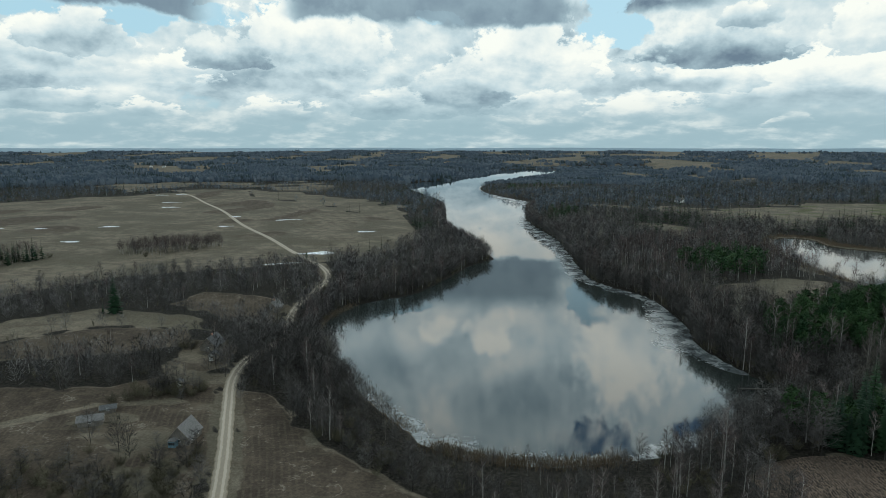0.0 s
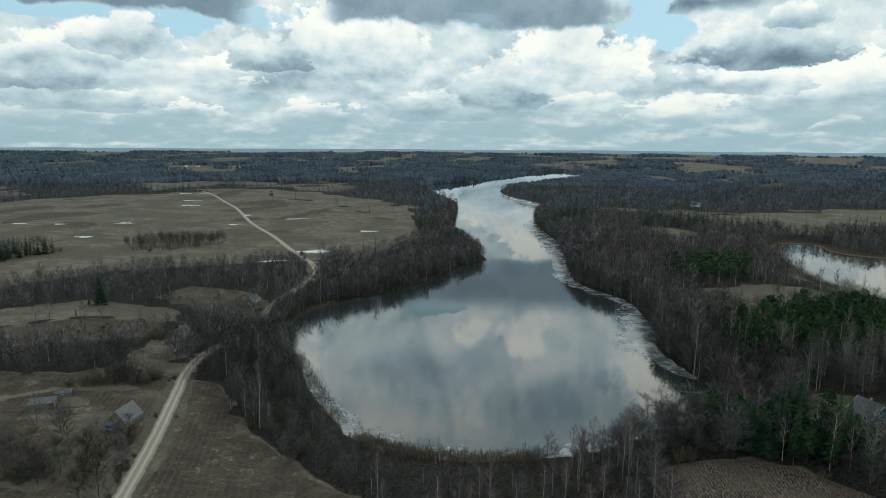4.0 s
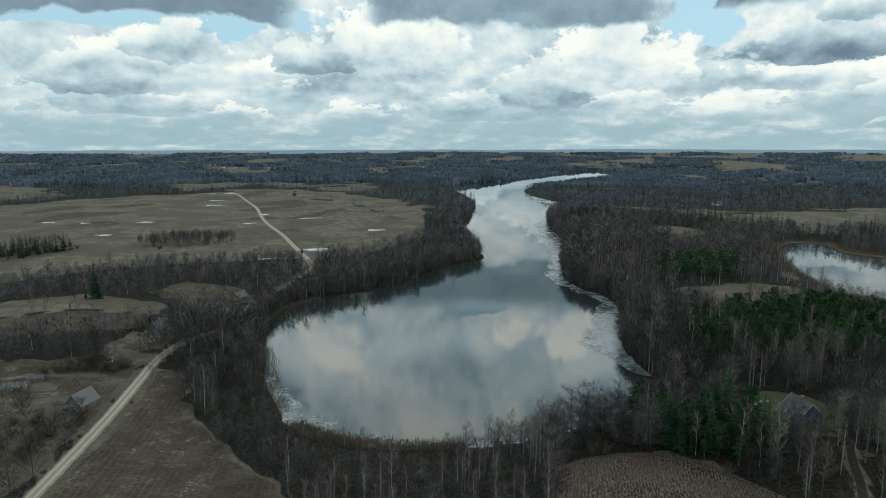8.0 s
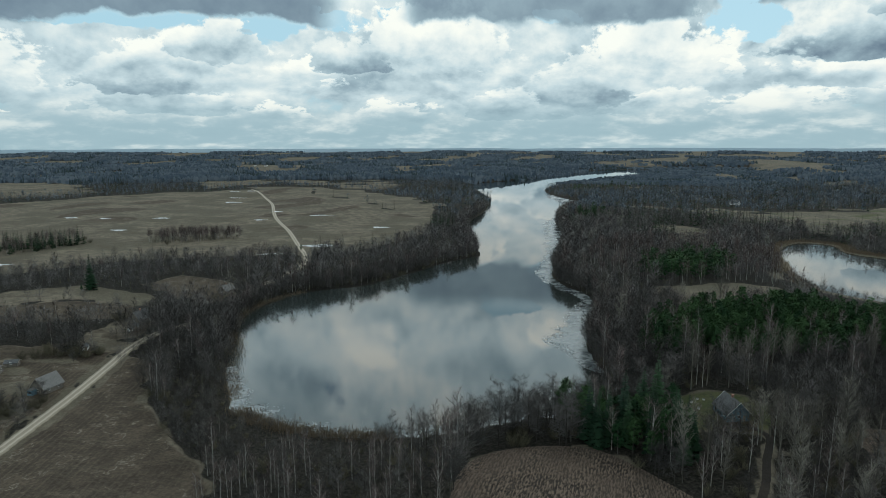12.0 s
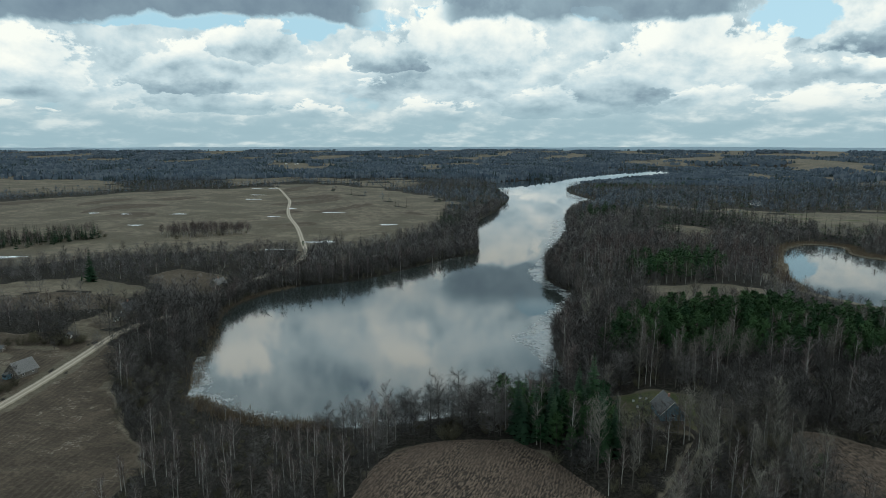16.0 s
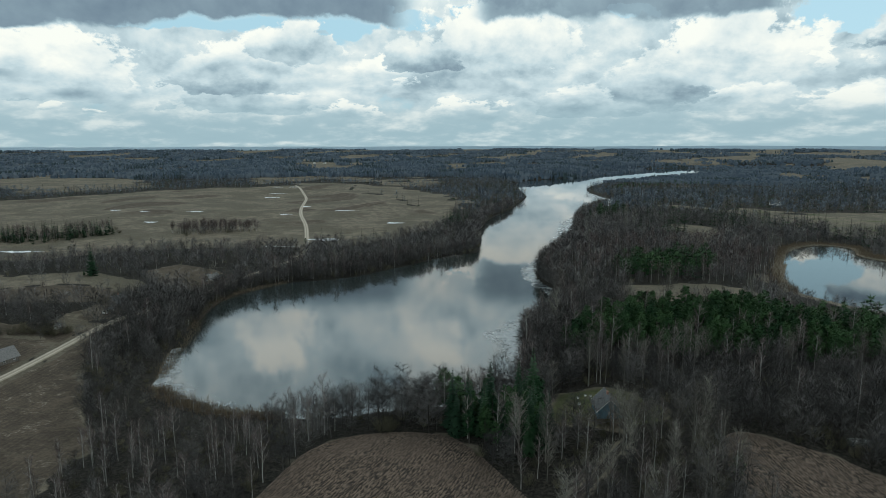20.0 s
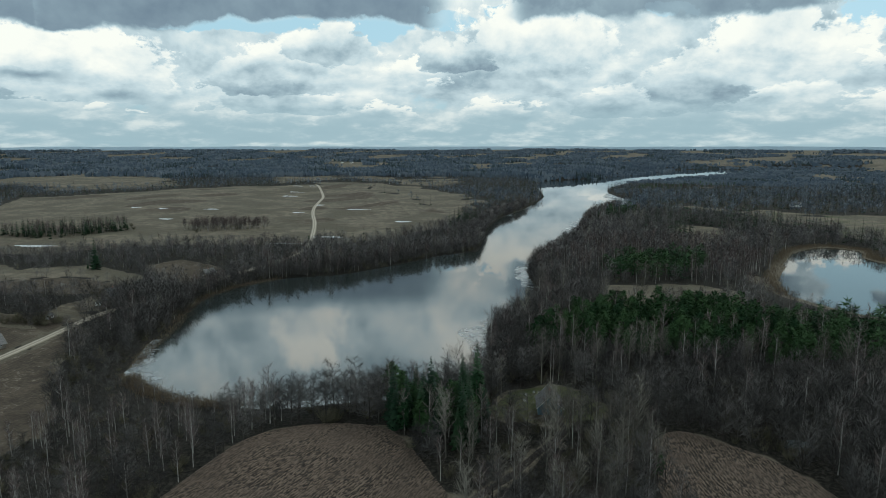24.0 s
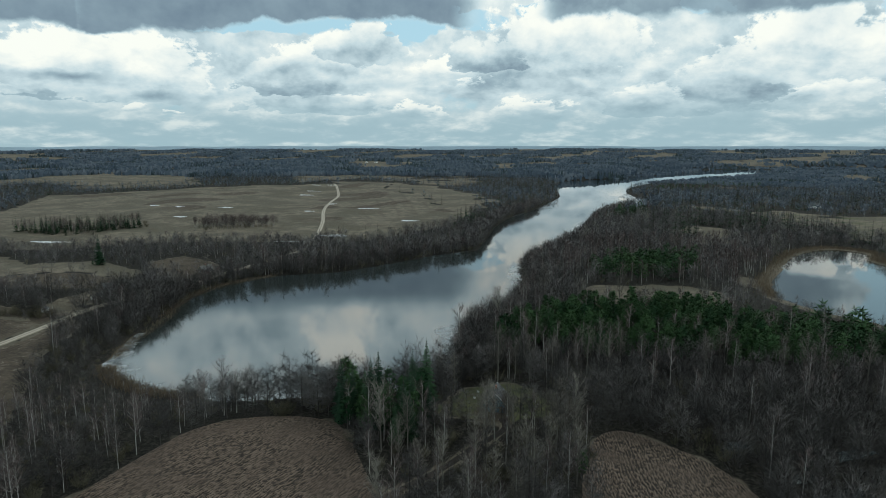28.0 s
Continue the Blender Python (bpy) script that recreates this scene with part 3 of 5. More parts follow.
# ---- ground: one sheet, fine ahead, coarse behind ----
def mesh_from(name, verts, faces, mats, slots=None, smooth=False, normals=None):
    """A mesh from arrays of points and of triangles or quads."""
    verts, faces = np.asarray(verts, np.float32), np.asarray(faces, np.int32)
    me = bpy.data.meshes.new(name)
    n, k = faces.shape
    me.vertices.add(len(verts))
    me.vertices.foreach_set("co", verts.ravel())
    me.loops.add(n * k)
    me.loops.foreach_set("vertex_index", faces.ravel())
    me.polygons.add(n)
    me.polygons.foreach_set("loop_start", np.arange(0, n * k, k, dtype=np.int32))
    for m in mats:
        me.materials.append(m)
    if slots is not None:
        me.polygons.foreach_set("material_index", np.asarray(slots, np.int32))
    me.update(calc_edges=True)
    if smooth:
        me.polygons.foreach_set("use_smooth", np.ones(n, bool))
    if normals is not None:
        me.attributes.new("custom_normal", "FLOAT_VECTOR", "POINT").data.foreach_set("vector", np.asarray(normals, np.float32).ravel())
    return me


def float_layer(me, name, values):
    me.attributes.new(name, "FLOAT", "POINT").data.foreach_set("value", np.asarray(values, np.float32))


def sheet(rows, cols):
    i = np.arange(rows - 1)[:, None] * cols + np.arange(cols - 1)[None]
    return np.stack((i, i + 1, i + cols + 1, i + cols), -1).reshape(-1, 4)


FOOT = (110.0, -150.0)
rings = [40.0]
while rings[-1] < 5030:
    r = rings[-1]
    rings.append(r + (3.0 if 240 < r < 760 else max(3.0, min(60, (r - 560) * 0.016)) if r >= 760 else 12))
rings = np.array([0.5] + rings)
turns = np.concatenate((np.linspace(-62, 44, 330), np.linspace(44, 298, 66)[1:]))
rr, tt = np.meshgrid(rings, np.radians(turns), indexing="ij")
gx, gy = (FOOT[0] + rr * np.sin(tt)).ravel(), (FOOT[1] + rr * np.cos(tt)).ravel()
gz = height(gx, gy)
ground = tagged(new("ground", mesh_from("ground", np.stack((gx, gy, gz), 1), sheet(*rr.shape)[:, ::-1], [M_GROUND], smooth=True)),
                "rolling early-spring farmland with dry grass, bare soil and woodland floor", "ground", kind="structure")
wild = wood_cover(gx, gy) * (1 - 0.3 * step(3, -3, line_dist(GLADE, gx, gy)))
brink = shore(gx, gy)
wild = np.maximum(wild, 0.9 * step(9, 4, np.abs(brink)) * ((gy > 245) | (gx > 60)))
soil = step(3, -3, in_any([SOIL_WEST, SOIL_NEAR, SOIL_EAST, PLOUGH_A, PLOUGH_B, CLEFT], gx, gy))
soil = np.maximum(soil, (0.8 + 0.3 * lumps(gx, gy, 20, 61)) * step(4, -3, in_any([GARDEN, HOMESTEAD, ROADSIDE], gx, gy)))
for sx, sy, sa, sb, turn in ((-129, 221, 12, 6, 15), (-108, 206, 9, 9, 0), (-112, 263, 20, 6, -20), (-118, 237, 16, 2.5, 8), (-94, 182, 11, 10, 0), (-158, 222, 26, 2.6, 32), (-120, 287, 8, 10, 0), (-82, 216, 3, 20, 12), (-98, 168, 16, 5, 0), (-22, 187, 16, 3, -38), (-47, 206, 10, 3, -40)):
    c, sn = math.cos(radians(turn)), math.sin(radians(turn))
    du, dv = (gx - sx) * c + (gy - sy) * sn, (gy - sy) * c - (gx - sx) * sn
    soil *= 1 - step(1.25, 0.7, np.hypot(du / sa, dv / sb) + 0.35 * lumps(gx, gy, 14, 63))
soil *= step(4.0, 7.0, line_dist(ROADLINE, gx, gy, False) + 1.5 * lumps(gx, gy, 30, 65))
soil = np.maximum(soil, (0.4 + 0.3 * lumps(gx, gy, 24, 61)) * step(4, -3, in_any([YARD], gx, gy)))
soil = np.maximum(soil, 0.62 * step(0.25, 0.6, lumps(gx, gy * 0.6, 150, 11)) * step(5, -25, line_dist(FIELD_WEST, gx, gy)) * step(560, 700, gy))
soil = np.maximum(soil, step(0.0, 0.6, np.sin((0.86 * gx + 0.5 * gy) * 6.2832 / 23) + 0.5 * lumps(gx, gy, 70, 15)) * step(4, -8, line_dist(STUBBLE, gx, gy)) * 0.45)
green = np.maximum(np.maximum(step(4, -4, in_any([YARD], gx, gy)) * 0.75, step(20, -20, in_any(MEADOWS[:3], gx, gy)) * (0.34 + 0.3 * lumps(gx, gy, 60, 9))), 0.36 * step(0.2, 0.7, lumps(gx, gy, 190, 21)) * (gy > 300))
green = np.maximum(green, step(-0.1, 0.3, lumps(gx, gy, 300, 4)) * step(900, 1400, gy) * 0.3)
green = np.maximum(green, step(5.5, 2.5, np.hypot(gx - 181, (gy - 219) * 0.8)))
layer = ground.data.color_attributes.new("cover", "FLOAT_COLOR", "POINT")
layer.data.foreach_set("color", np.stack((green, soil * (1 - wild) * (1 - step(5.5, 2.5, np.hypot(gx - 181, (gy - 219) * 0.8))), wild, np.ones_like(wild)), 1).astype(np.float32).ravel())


# ---- water, ice ----
def flat_sheet(name, outline, z, mat):
    """A thin flat sheet with the given outline."""
    bm = bmesh.new()
    edge = [bm.verts.new((x, y, z)) for x, y in outline]
    bm.faces.new(edge)
    bmesh.ops.triangulate(bm, faces=bm.faces)
    bmesh.ops.recalc_face_normals(bm, faces=bm.faces)
    if next(iter(bm.faces)).normal.z < 0:
        bmesh.ops.reverse_faces(bm, faces=bm.faces)
    me = bpy.data.meshes.new(name)
    bm.to_mesh(me)
    bm.free()
    me.materials.append(mat)
    return new(name, me)


def widened(outline, by):
    """The outline pushed outwards (it runs clockwise)."""
    p = np.asarray(outline)
    t = np.roll(p, -1, 0) - np.roll(p, 1, 0)
    t /= np.linalg.norm(t, axis=1)[:, None]
    return p + by * np.stack((-t[:, 1], t[:, 0]), 1)


tagged(flat_sheet("lake_water", widened(LAKE, 3.0), 0.0, M_WATER), "still lake water mirroring broken clouds", "lake", kind="structure")
tagged(flat_sheet("pond_water", widened(TARN, 2.0), 9.55, M_WATER), "small woodland pond with a calm mirror surface", "pond", kind="structure")
for (px, py, a, b, turn), level in zip(POOLS, POOL_LEVELS):
    c, s = math.cos(radians(turn)), math.sin(radians(turn))
    ring = []
    for k in range(28):
        t = 6.2832 * k / 28
        f = 1.12 / (1 + 0.22 * math.sin(3 * t + px) + 0.12 * math.sin(7 * t + py))
        u, v = a * f * math.cos(t), b * f * math.sin(t)
        ring.append((px + u * c - v * s, py + u * s + v * c))
    tagged(flat_sheet("puddle", ring, level - 0.04, M_SLUSH if px < 0 else M_WATER), "shallow pale puddle of melting slush in the grass" if px < 0 else "shallow melt-water puddle lying in wet ground", "puddle", group="melt-water puddles", kind="structure")


def ice_belt(name, bank, widths, label, thin=0.0):
    """A belt of rotten ice along a bank, with a ragged outer edge."""
    p = spline(bank, 10, False)
    w = np.interp(np.linspace(0, 1, len(p)), np.linspace(0, 1, len(widths)), widths)
    t = np.gradient(p, axis=0)
    t /= np.linalg.norm(t, axis=1)[:, None]
    side = np.stack((t[:, 1], -t[:, 0]), 1)
    k = np.arange(len(p))
    w = w * (1 + 0.1 * np.sin(k * 0.37) + 0.06 * np.sin(k * 0.83 + 1))
    cols = np.array([-3.0, 0.0, 0.3, 0.6, 0.85, 1.0])
    v = []
    for c in cols:
        off = np.full(len(p), c) if c < 0 else w * c
        q = p + side * off[:, None]
        v.append(np.column_stack((q, np.full(len(p), 0.045 if c < 1 else 0.004))))
    v = np.stack(v, 1).reshape(-1, 3)
    me = mesh_from(name, v, sheet(len(p), len(cols))[:, ::-1], [M_ICE])
    float_layer(me, "across", np.tile(np.maximum(cols, 0), len(p)) + thin)
    ob = new(name, me)
    return tagged(ob, label, "ice", kind="structure")


ice_belt("ice", [(115, 900), (112, 793), (119, 673), (113, 569), (108, 482), (116, 447), (131, 420), (135, 388), (133, 348), (126, 317), (128, 290), (132, 272)],
         [6, 22, 20, 15, 12, 9, 9, 12, 22, 21, 10, 3], "grey-white rotten ice along the wooded bank")
ice_belt("ice", [(99, 1303), (125, 1215), (150, 1131), (140, 1010)], [6, 34, 30, 6], "grey-white rotten ice in a side bay")
ice_belt("ice", [(92, 1400), (84, 1446), (95, 1580), (122, 1690)], [12, 40, 26, 5], "grey-white rotten ice round a headland")
ice_belt("ice", [(-35, 251), (-16, 217), (-10, 206), (7, 198), (25, 193), (43, 194), (60, 198)][::-1], [4, 9, 12, 16, 16, 9, 3], "broken grey ice at the reedy end of the lake", 0.35)
ice_belt("ice", [(60, 198), (89, 212), (114, 226), (127, 238), (138, 254)][::-1], [6, 10, 9, 9, 5], "broken grey ice below the alders", 0.35)


# ---- roads and ploughland ----
def ribbon(name, line, half, rise, mat):
    p = np.asarray(line)
    t = np.gradient(p, axis=0)
    t /= np.linalg.norm(t, axis=1)[:, None]
    side = np.stack((t[:, 1], -t[:, 0]), 1)
    cols = np.linspace(-1, 1, 9)
    k = np.arange(len(p))
    v, a = [], []
    for c in cols:
        wob = half * (1 + 0.05 * np.sin(k * 1.7 + c) + 0.04 * np.sin(k * 0.6))
        q = p + side * (c * wob)[:, None]
        z = height(q[:, 0], q[:, 1]) + rise * (1 - 0.9 * abs(c) ** 6) - 0.06 * math.exp(-((abs(c) - 0.42) / 0.1) ** 2)
        v.append(np.column_stack((q, z)))
        a.append(np.full(len(p), c))
    me = mesh_from(name, np.stack(v, 1).reshape(-1, 3), sheet(len(p), 9)[:, ::-1], [mat], smooth=True)
    float_layer(me, "across", np.stack(a, 1).ravel())
    return new(name, me)


tagged(ribbon("road", spline(ROAD, 26, False), 2.6, 0.28, M_ROAD), "pale gravel country road with worn wheel tracks", "road", kind="structure")
tagged(ribbon("track", spline(TRACK, 3, False), 1.15, 0.12, M_PLOUGH), "muddy two-wheel track between fields and birches", "track", kind="structure")


def furrows(name, outline, turn, pitch, label):
    """Ploughed ground: clod ridges turned over in rows."""
    c, s = math.cos(radians(turn)), math.sin(radians(turn))
    o = np.asarray(outline, float)
    u, v = o @ (c, s), o @ (-s, c)
    us, vs = np.arange(u.min(), u.max(), 0.8), np.arange(v.min(), v.max(), pitch / 4)
    uu, vv = np.meshgrid(us, vs, indexing="ij")
    x, y = (uu * c - vv * s).ravel(), (uu * s + vv * c).ravel()
    d = line_dist(spline(outline, 4), x, y)
    r = np.random.RandomState(4)
    bend = 0.9 * np.sin(uu / 17) + 0.35 * np.sin(uu / 5.3) + 0.3 * np.sin(vv / 3.1 + uu / 9)
    chop = 0.55 + 0.45 * np.sin(uu * 2.1 + 5 * np.sin(vv * 1.9 + uu * 0.13))
    ridge = 0.14 * chop * np.sin((vv + bend) * 6.2832 / pitch) + 0.46 * (r.rand(*uu.shape) - 0.5)
    z = height(x, y) + (0.24 + ridge.ravel()) * step(0.5, -1.5, d) - 0.3 * step(-0.5, 1.5, d)
    q = sheet(*uu.shape)[:, ::-1]
    q = q[(d[q].max(1) < 1.6)]
    used = np.unique(q)
    back = np.zeros(len(x), np.int64)
    back[used] = np.arange(len(used))
    me = mesh_from(name, np.stack((x, y, z), 1)[used], back[q], [M_PLOUGH])
    # ridge height, which drives the painted trough shading
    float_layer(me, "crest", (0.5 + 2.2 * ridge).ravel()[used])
    return tagged(new(name, me), label, "field", kind="structure")


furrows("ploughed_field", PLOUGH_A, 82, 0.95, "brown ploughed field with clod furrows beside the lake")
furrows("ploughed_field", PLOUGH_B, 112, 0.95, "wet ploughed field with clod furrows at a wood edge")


def ridge():
    """Low hills closing the view, with distance haze put into their blue colour."""
    a = np.radians(np.linspace(-180, 180, 721))
    n = len(a)
    v = []
    for r, lift in ((4790, -30.0), (4800, 0.0), (4830, 0.0), (4850, -40.0)):
        x, y = HEART[0] + r * np.sin(a), HEART[1] + r * np.cos(a)
        top = 84.0 + 2.6 * lumps(x, y, 900, 51) + 1.0 * lumps(x, y, 200, 52)
        v.append(np.column_stack((x, y, top + lift)))
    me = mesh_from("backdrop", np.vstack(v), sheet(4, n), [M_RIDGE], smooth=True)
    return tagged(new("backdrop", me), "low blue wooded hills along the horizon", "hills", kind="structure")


ridge()


# ---- plants: shapes ----
def tube(p0, p1, r0, r1, sides=3):
    """A tapered limb between two points, without ends."""
    p0, p1 = np.asarray(p0, float), np.asarray(p1, float)
    w = p1 - p0
    w = w / (np.linalg.norm(w) + 1e-9)
    a = np.cross(w, (0.31, 0.95, 0.05) if abs(w[2]) > 0.6 else (0, 0, 1))
    a /= np.linalg.norm(a)
    b = np.cross(w, a)
    k = np.arange(sides) * 2 * np.pi / sides
    ring = np.cos(k)[:, None] * a + np.sin(k)[:, None] * b
    v = np.vstack((p0 + ring * r0, p1 + ring * r1))
    f = []
    for i in range(sides):
        j = (i + 1) % sides
        f += [(i, j, sides + j), (i, sides + j, sides + i)]
    return v, np.array(f)


def joined(pieces):
    vs, fs, n = [], [], 0
    for v, f in pieces:
        vs.append(np.asarray(v, float))
        fs.append(np.asarray(f) + n)
        n += len(v)
    return np.vstack(vs), np.vstack(fs)


def slivers(r, starts, ways, lengths, width):
    """Twigs: one slim triangle each."""
    n = len(starts)
    side = np.cross(ways, r.normal(size=(n, 3)))
    side /= np.linalg.norm(side, axis=1)[:, None] + 1e-9
    w = np.broadcast_to(np.asarray(width, float), (n,))[:, None] / 2
    v = np.stack((starts - side * w, starts + side * w, starts + ways * lengths[:, None]), 1).reshape(-1, 3)
    return v, np.arange(3 * n).reshape(-1, 3)


def bare_tree(seed, tall, wide, base, limbs, twigs, width, upward, lean=0.03, stem=0.011, sides=5, segs=5, pale=False):
    """A leafless tree: (trunk), (crown) as points and triangles, the foot at the origin."""
    r = np.random.RandomState(seed)
    bend = np.cumsum(r.normal(0, lean * tall / segs, (segs + 1, 2)), 0)
    bend -= bend[0]
    zs = np.linspace(0, 0.96, segs + 1) * tall
    axis = np.column_stack((bend, zs))
    girth = stem * tall * (1 - np.linspace(0, 1, segs + 1)) ** 0.8 + 0.02
    trunk = joined([tube(axis[i] - (0, 0, 0.3 if i == 0 else 0), axis[i + 1], girth[i], girth[i + 1], sides) for i in range(segs)])
    pieces, starts, fork, reach = [], [], [], []
    for k in range(limbs):
        s = base + (0.95 - base) * (k + r.rand()) / limbs
        p = np.array([np.interp(s * tall, zs, axis[:, i]) for i in range(3)])
        q = (s - base) / (1 - base)
        long = wide * (0.35 + 0.65 * math.sin(math.pi * min(1, 0.25 + 0.75 * q))) * (0.7 + 0.5 * r.rand())
        az = r.rand() * 6.283
        w = np.array((math.cos(az), math.sin(az), upward * (0.6 + 0.8 * r.rand())))
        w /= np.linalg.norm(w)
        mid = p + w * long * 0.5
        end = mid + (w + (0, 0, 0.25 * upward)) * long * 0.5
        thick = 0.33 * stem * tall * (1.1 - 0.7 * q) + 0.015
        if sides > 3:
            pieces += [tube(p, mid, thick, thick * 0.6), tube(mid, end, thick * 0.6, 0.01)]
        else:
            fork.append((p, end, thick))
        starts.append((p, mid, end))
        reach.append(long)
    if fork:
        p, e = np.array([f[0] for f in fork]), np.array([f[1] for f in fork])
        long = np.linalg.norm(e - p, axis=1)
        pieces.append(slivers(r, p, (e - p) / long[:, None], long, np.array([2.4 * f[2] for f in fork])))
    reach = np.array(reach)
    pick = r.choice(limbs, twigs, p=reach / reach.sum())
    t = 0.15 + 0.85 * r.rand(twigs)
    tri = np.array(starts)[pick]
    at = np.where((t < 0.5)[:, None], tri[:, 0] + (tri[:, 1] - tri[:, 0]) * (2 * t)[:, None], tri[:, 1] + (tri[:, 2] - tri[:, 1]) * (2 * t - 1)[:, None])
    way = (tri[:, 2] - tri[:, 0]) / (np.linalg.norm(tri[:, 2] - tri[:, 0], axis=1)[:, None] + 1e-9)
    way = way * 0.45 + r.normal(0, 0.62, (twigs, 3)) + (0, 0, 0.05 + 0.25 * upward)
    way /= np.linalg.norm(way, axis=1)[:, None]
    fine = slivers(r, at, way, wide * (0.22 + 0.36 * r.rand(twigs)), width)
    if pale:
        return joined([trunk] + pieces), fine
    return trunk, joined(pieces + [fine])


def domed_tree(seed, tall, wide, low, twigs, width, upward, segs=1, stem=0.0105, pale=False):
    """A leafless tree for joined woods: a stem under a rounded haze of twigs."""
    r = np.random.RandomState(seed)
    bend = r.normal(0, 0.02 * tall, 2)
    trunk = joined([tube((*(bend * i / segs), tall * 0.9 * i / segs - (0.3 if i == 0 else 0)), (*(bend * (i + 1) / segs), tall * 0.9 * (i + 1) / segs), stem * tall * (1 - 0.9 * i / segs), stem * tall * (1 - 0.9 * (i + 1) / segs), 3) for i in range(segs)])
    d = r.normal(size=(twigs, 3)) + (0, 0, 0.3)
    d /= np.linalg.norm(d, axis=1)[:, None]
    half = (1 - low) * tall / 2
    lobe = 1 + 0.22 * np.sin(3 * np.arctan2(d[:, 1], d[:, 0]) + seed) * np.sin(4 * d[:, 2] + seed) + 0.12 * np.sin(5 * np.arctan2(d[:, 1], d[:, 0]) + 7 * d[:, 2])
    tip = d * (wide, wide, half) * (lobe * (0.55 + 0.5 * r.rand(twigs) ** 0.7))[:, None] + (*bend, low * tall + half)
    out = np.hypot(tip[:, 0] - bend[0], tip[:, 1] - bend[1])
    fork = np.column_stack((np.full((twigs, 2), 1.0) * bend * 0.6, np.maximum(0.06 * tall, tip[:, 2] - (0.5 + upward) * out - 0.12 * tall)))
    at = fork + (tip - fork) * (0.15 + 0.5 * r.rand(twigs))[:, None] + r.normal(0, 0.09 * wide, (twigs, 3))
    way = tip - at
    long = np.linalg.norm(way, axis=1)
    way /= long[:, None]
    loose = r.rand(twigs) < 0.5
    stray = d * (1, 1, 0.7) + r.normal(0, 0.6, (twigs, 3)) + (0, 0, 0.25)
    stray /= np.linalg.norm(stray, axis=1)[:, None]
    short = wide * (0.3 + 0.3 * r.rand(twigs))
    inner = (tip - (*bend, low * tall + half)) * (0.55 + 0.4 * r.rand(twigs))[:, None] + (*bend, low * tall + half)
    at, way, long = np.where(loose[:, None], inner, at), np.where(loose[:, None], stray, way), np.where(loose, short, long)
    crown = slivers(r, at, way, long, width)
    return trunk, crown


def pine_tree(seed, tall, clumps, needles, size):
    """A pine: a bare stem under rounded tufts of needles."""
    r = np.random.RandomState(seed)
    lean = r.normal(0, 0.02, 2) * tall
    top = np.array((*lean, tall * 0.93))
    trunk = joined([tube((0, 0, -0.3), top * 0.55, 0.017 * tall, 0.012 * tall, 5), tube(top * 0.55, top, 0.012 * tall, 0.02, 5)])
    pieces = []
    for k in range(clumps):
        q = (k + 0.5 * r.rand()) / clumps
        z = tall * (0.30 + 0.68 * q)
        out = 0.19 * tall * math.sin(math.pi * (0.16 + 0.80 * q)) ** 0.8 * (0.5 + 0.6 * r.rand())
        az = k * 2.4 + r.rand()
        c = np.array((math.cos(az) * out, math.sin(az) * out, z)) + np.array((*lean, 0)) * q
        root = np.array((*(lean * q), z - 0.3 * out))
        pieces.append(tube(root, c, 0.05 + 0.003 * tall, 0.02))
        d = r.normal(size=(needles, 3)) * (1, 1, 0.6) + (0, 0, 0.25)
        d /= np.linalg.norm(d, axis=1)[:, None]
        pieces.append(slivers(r, c + d * size * 0.15, d, size * (0.7 + 0.6 * r.rand(needles)), size * 0.34))
    return trunk, joined(pieces)


def spruce_tree(seed, tall, tiers, around, droop=0.35):
    """A spruce: a spire of drooping boughs."""
    r = np.random.RandomState(seed)
    trunk = tube((0, 0, -0.3), (0, 0, tall * 0.97), 0.014 * tall, 0.03, 5)
    pieces = []
    for k in range(tiers):
        q = k / (tiers - 1)
        z = tall * (0.06 + 0.92 * q)
        out = 0.20 * tall * (1 - q) ** 0.85 + 0.04
        n = max(4, int(around * (1 - 0.55 * q)))
        az = np.arange(n) * 6.283 / n + r.rand() * 6 + r.normal(0, 0.2, n)
        d = np.column_stack((np.cos(az), np.sin(az), -droop + r.normal(0, 0.12, n)))
        long = out * (0.55 + 0.65 * r.rand(n))
        root = np.zeros((n, 3)) + (0, 0, z + 0.02 * tall)
        root[:, 2] += r.normal(0, 0.022 * tall, n) * (1 - q)
        side = np.column_stack((-np.sin(az), np.cos(az), np.zeros(n)))
        w = (out * 0.34 + 0.05)
        mid = root + d * (long * 0.55)[:, None]
        tip = root + d * long[:, None] + (0, 0, 0.02 * tall)
        v = np.stack((root, mid - side * w, tip, mid + side * w, mid + (0, 0, 0.3 * w)), 1).reshape(-1, 3)
        b = np.arange(n)[:, None] * 5
        f = np.concatenate([b + np.array(t) for t in ((0, 1, 4), (1, 2, 4), (2, 3, 4), (3, 0, 4))])
        pieces.append((v, f))
    return trunk, joined(pieces)


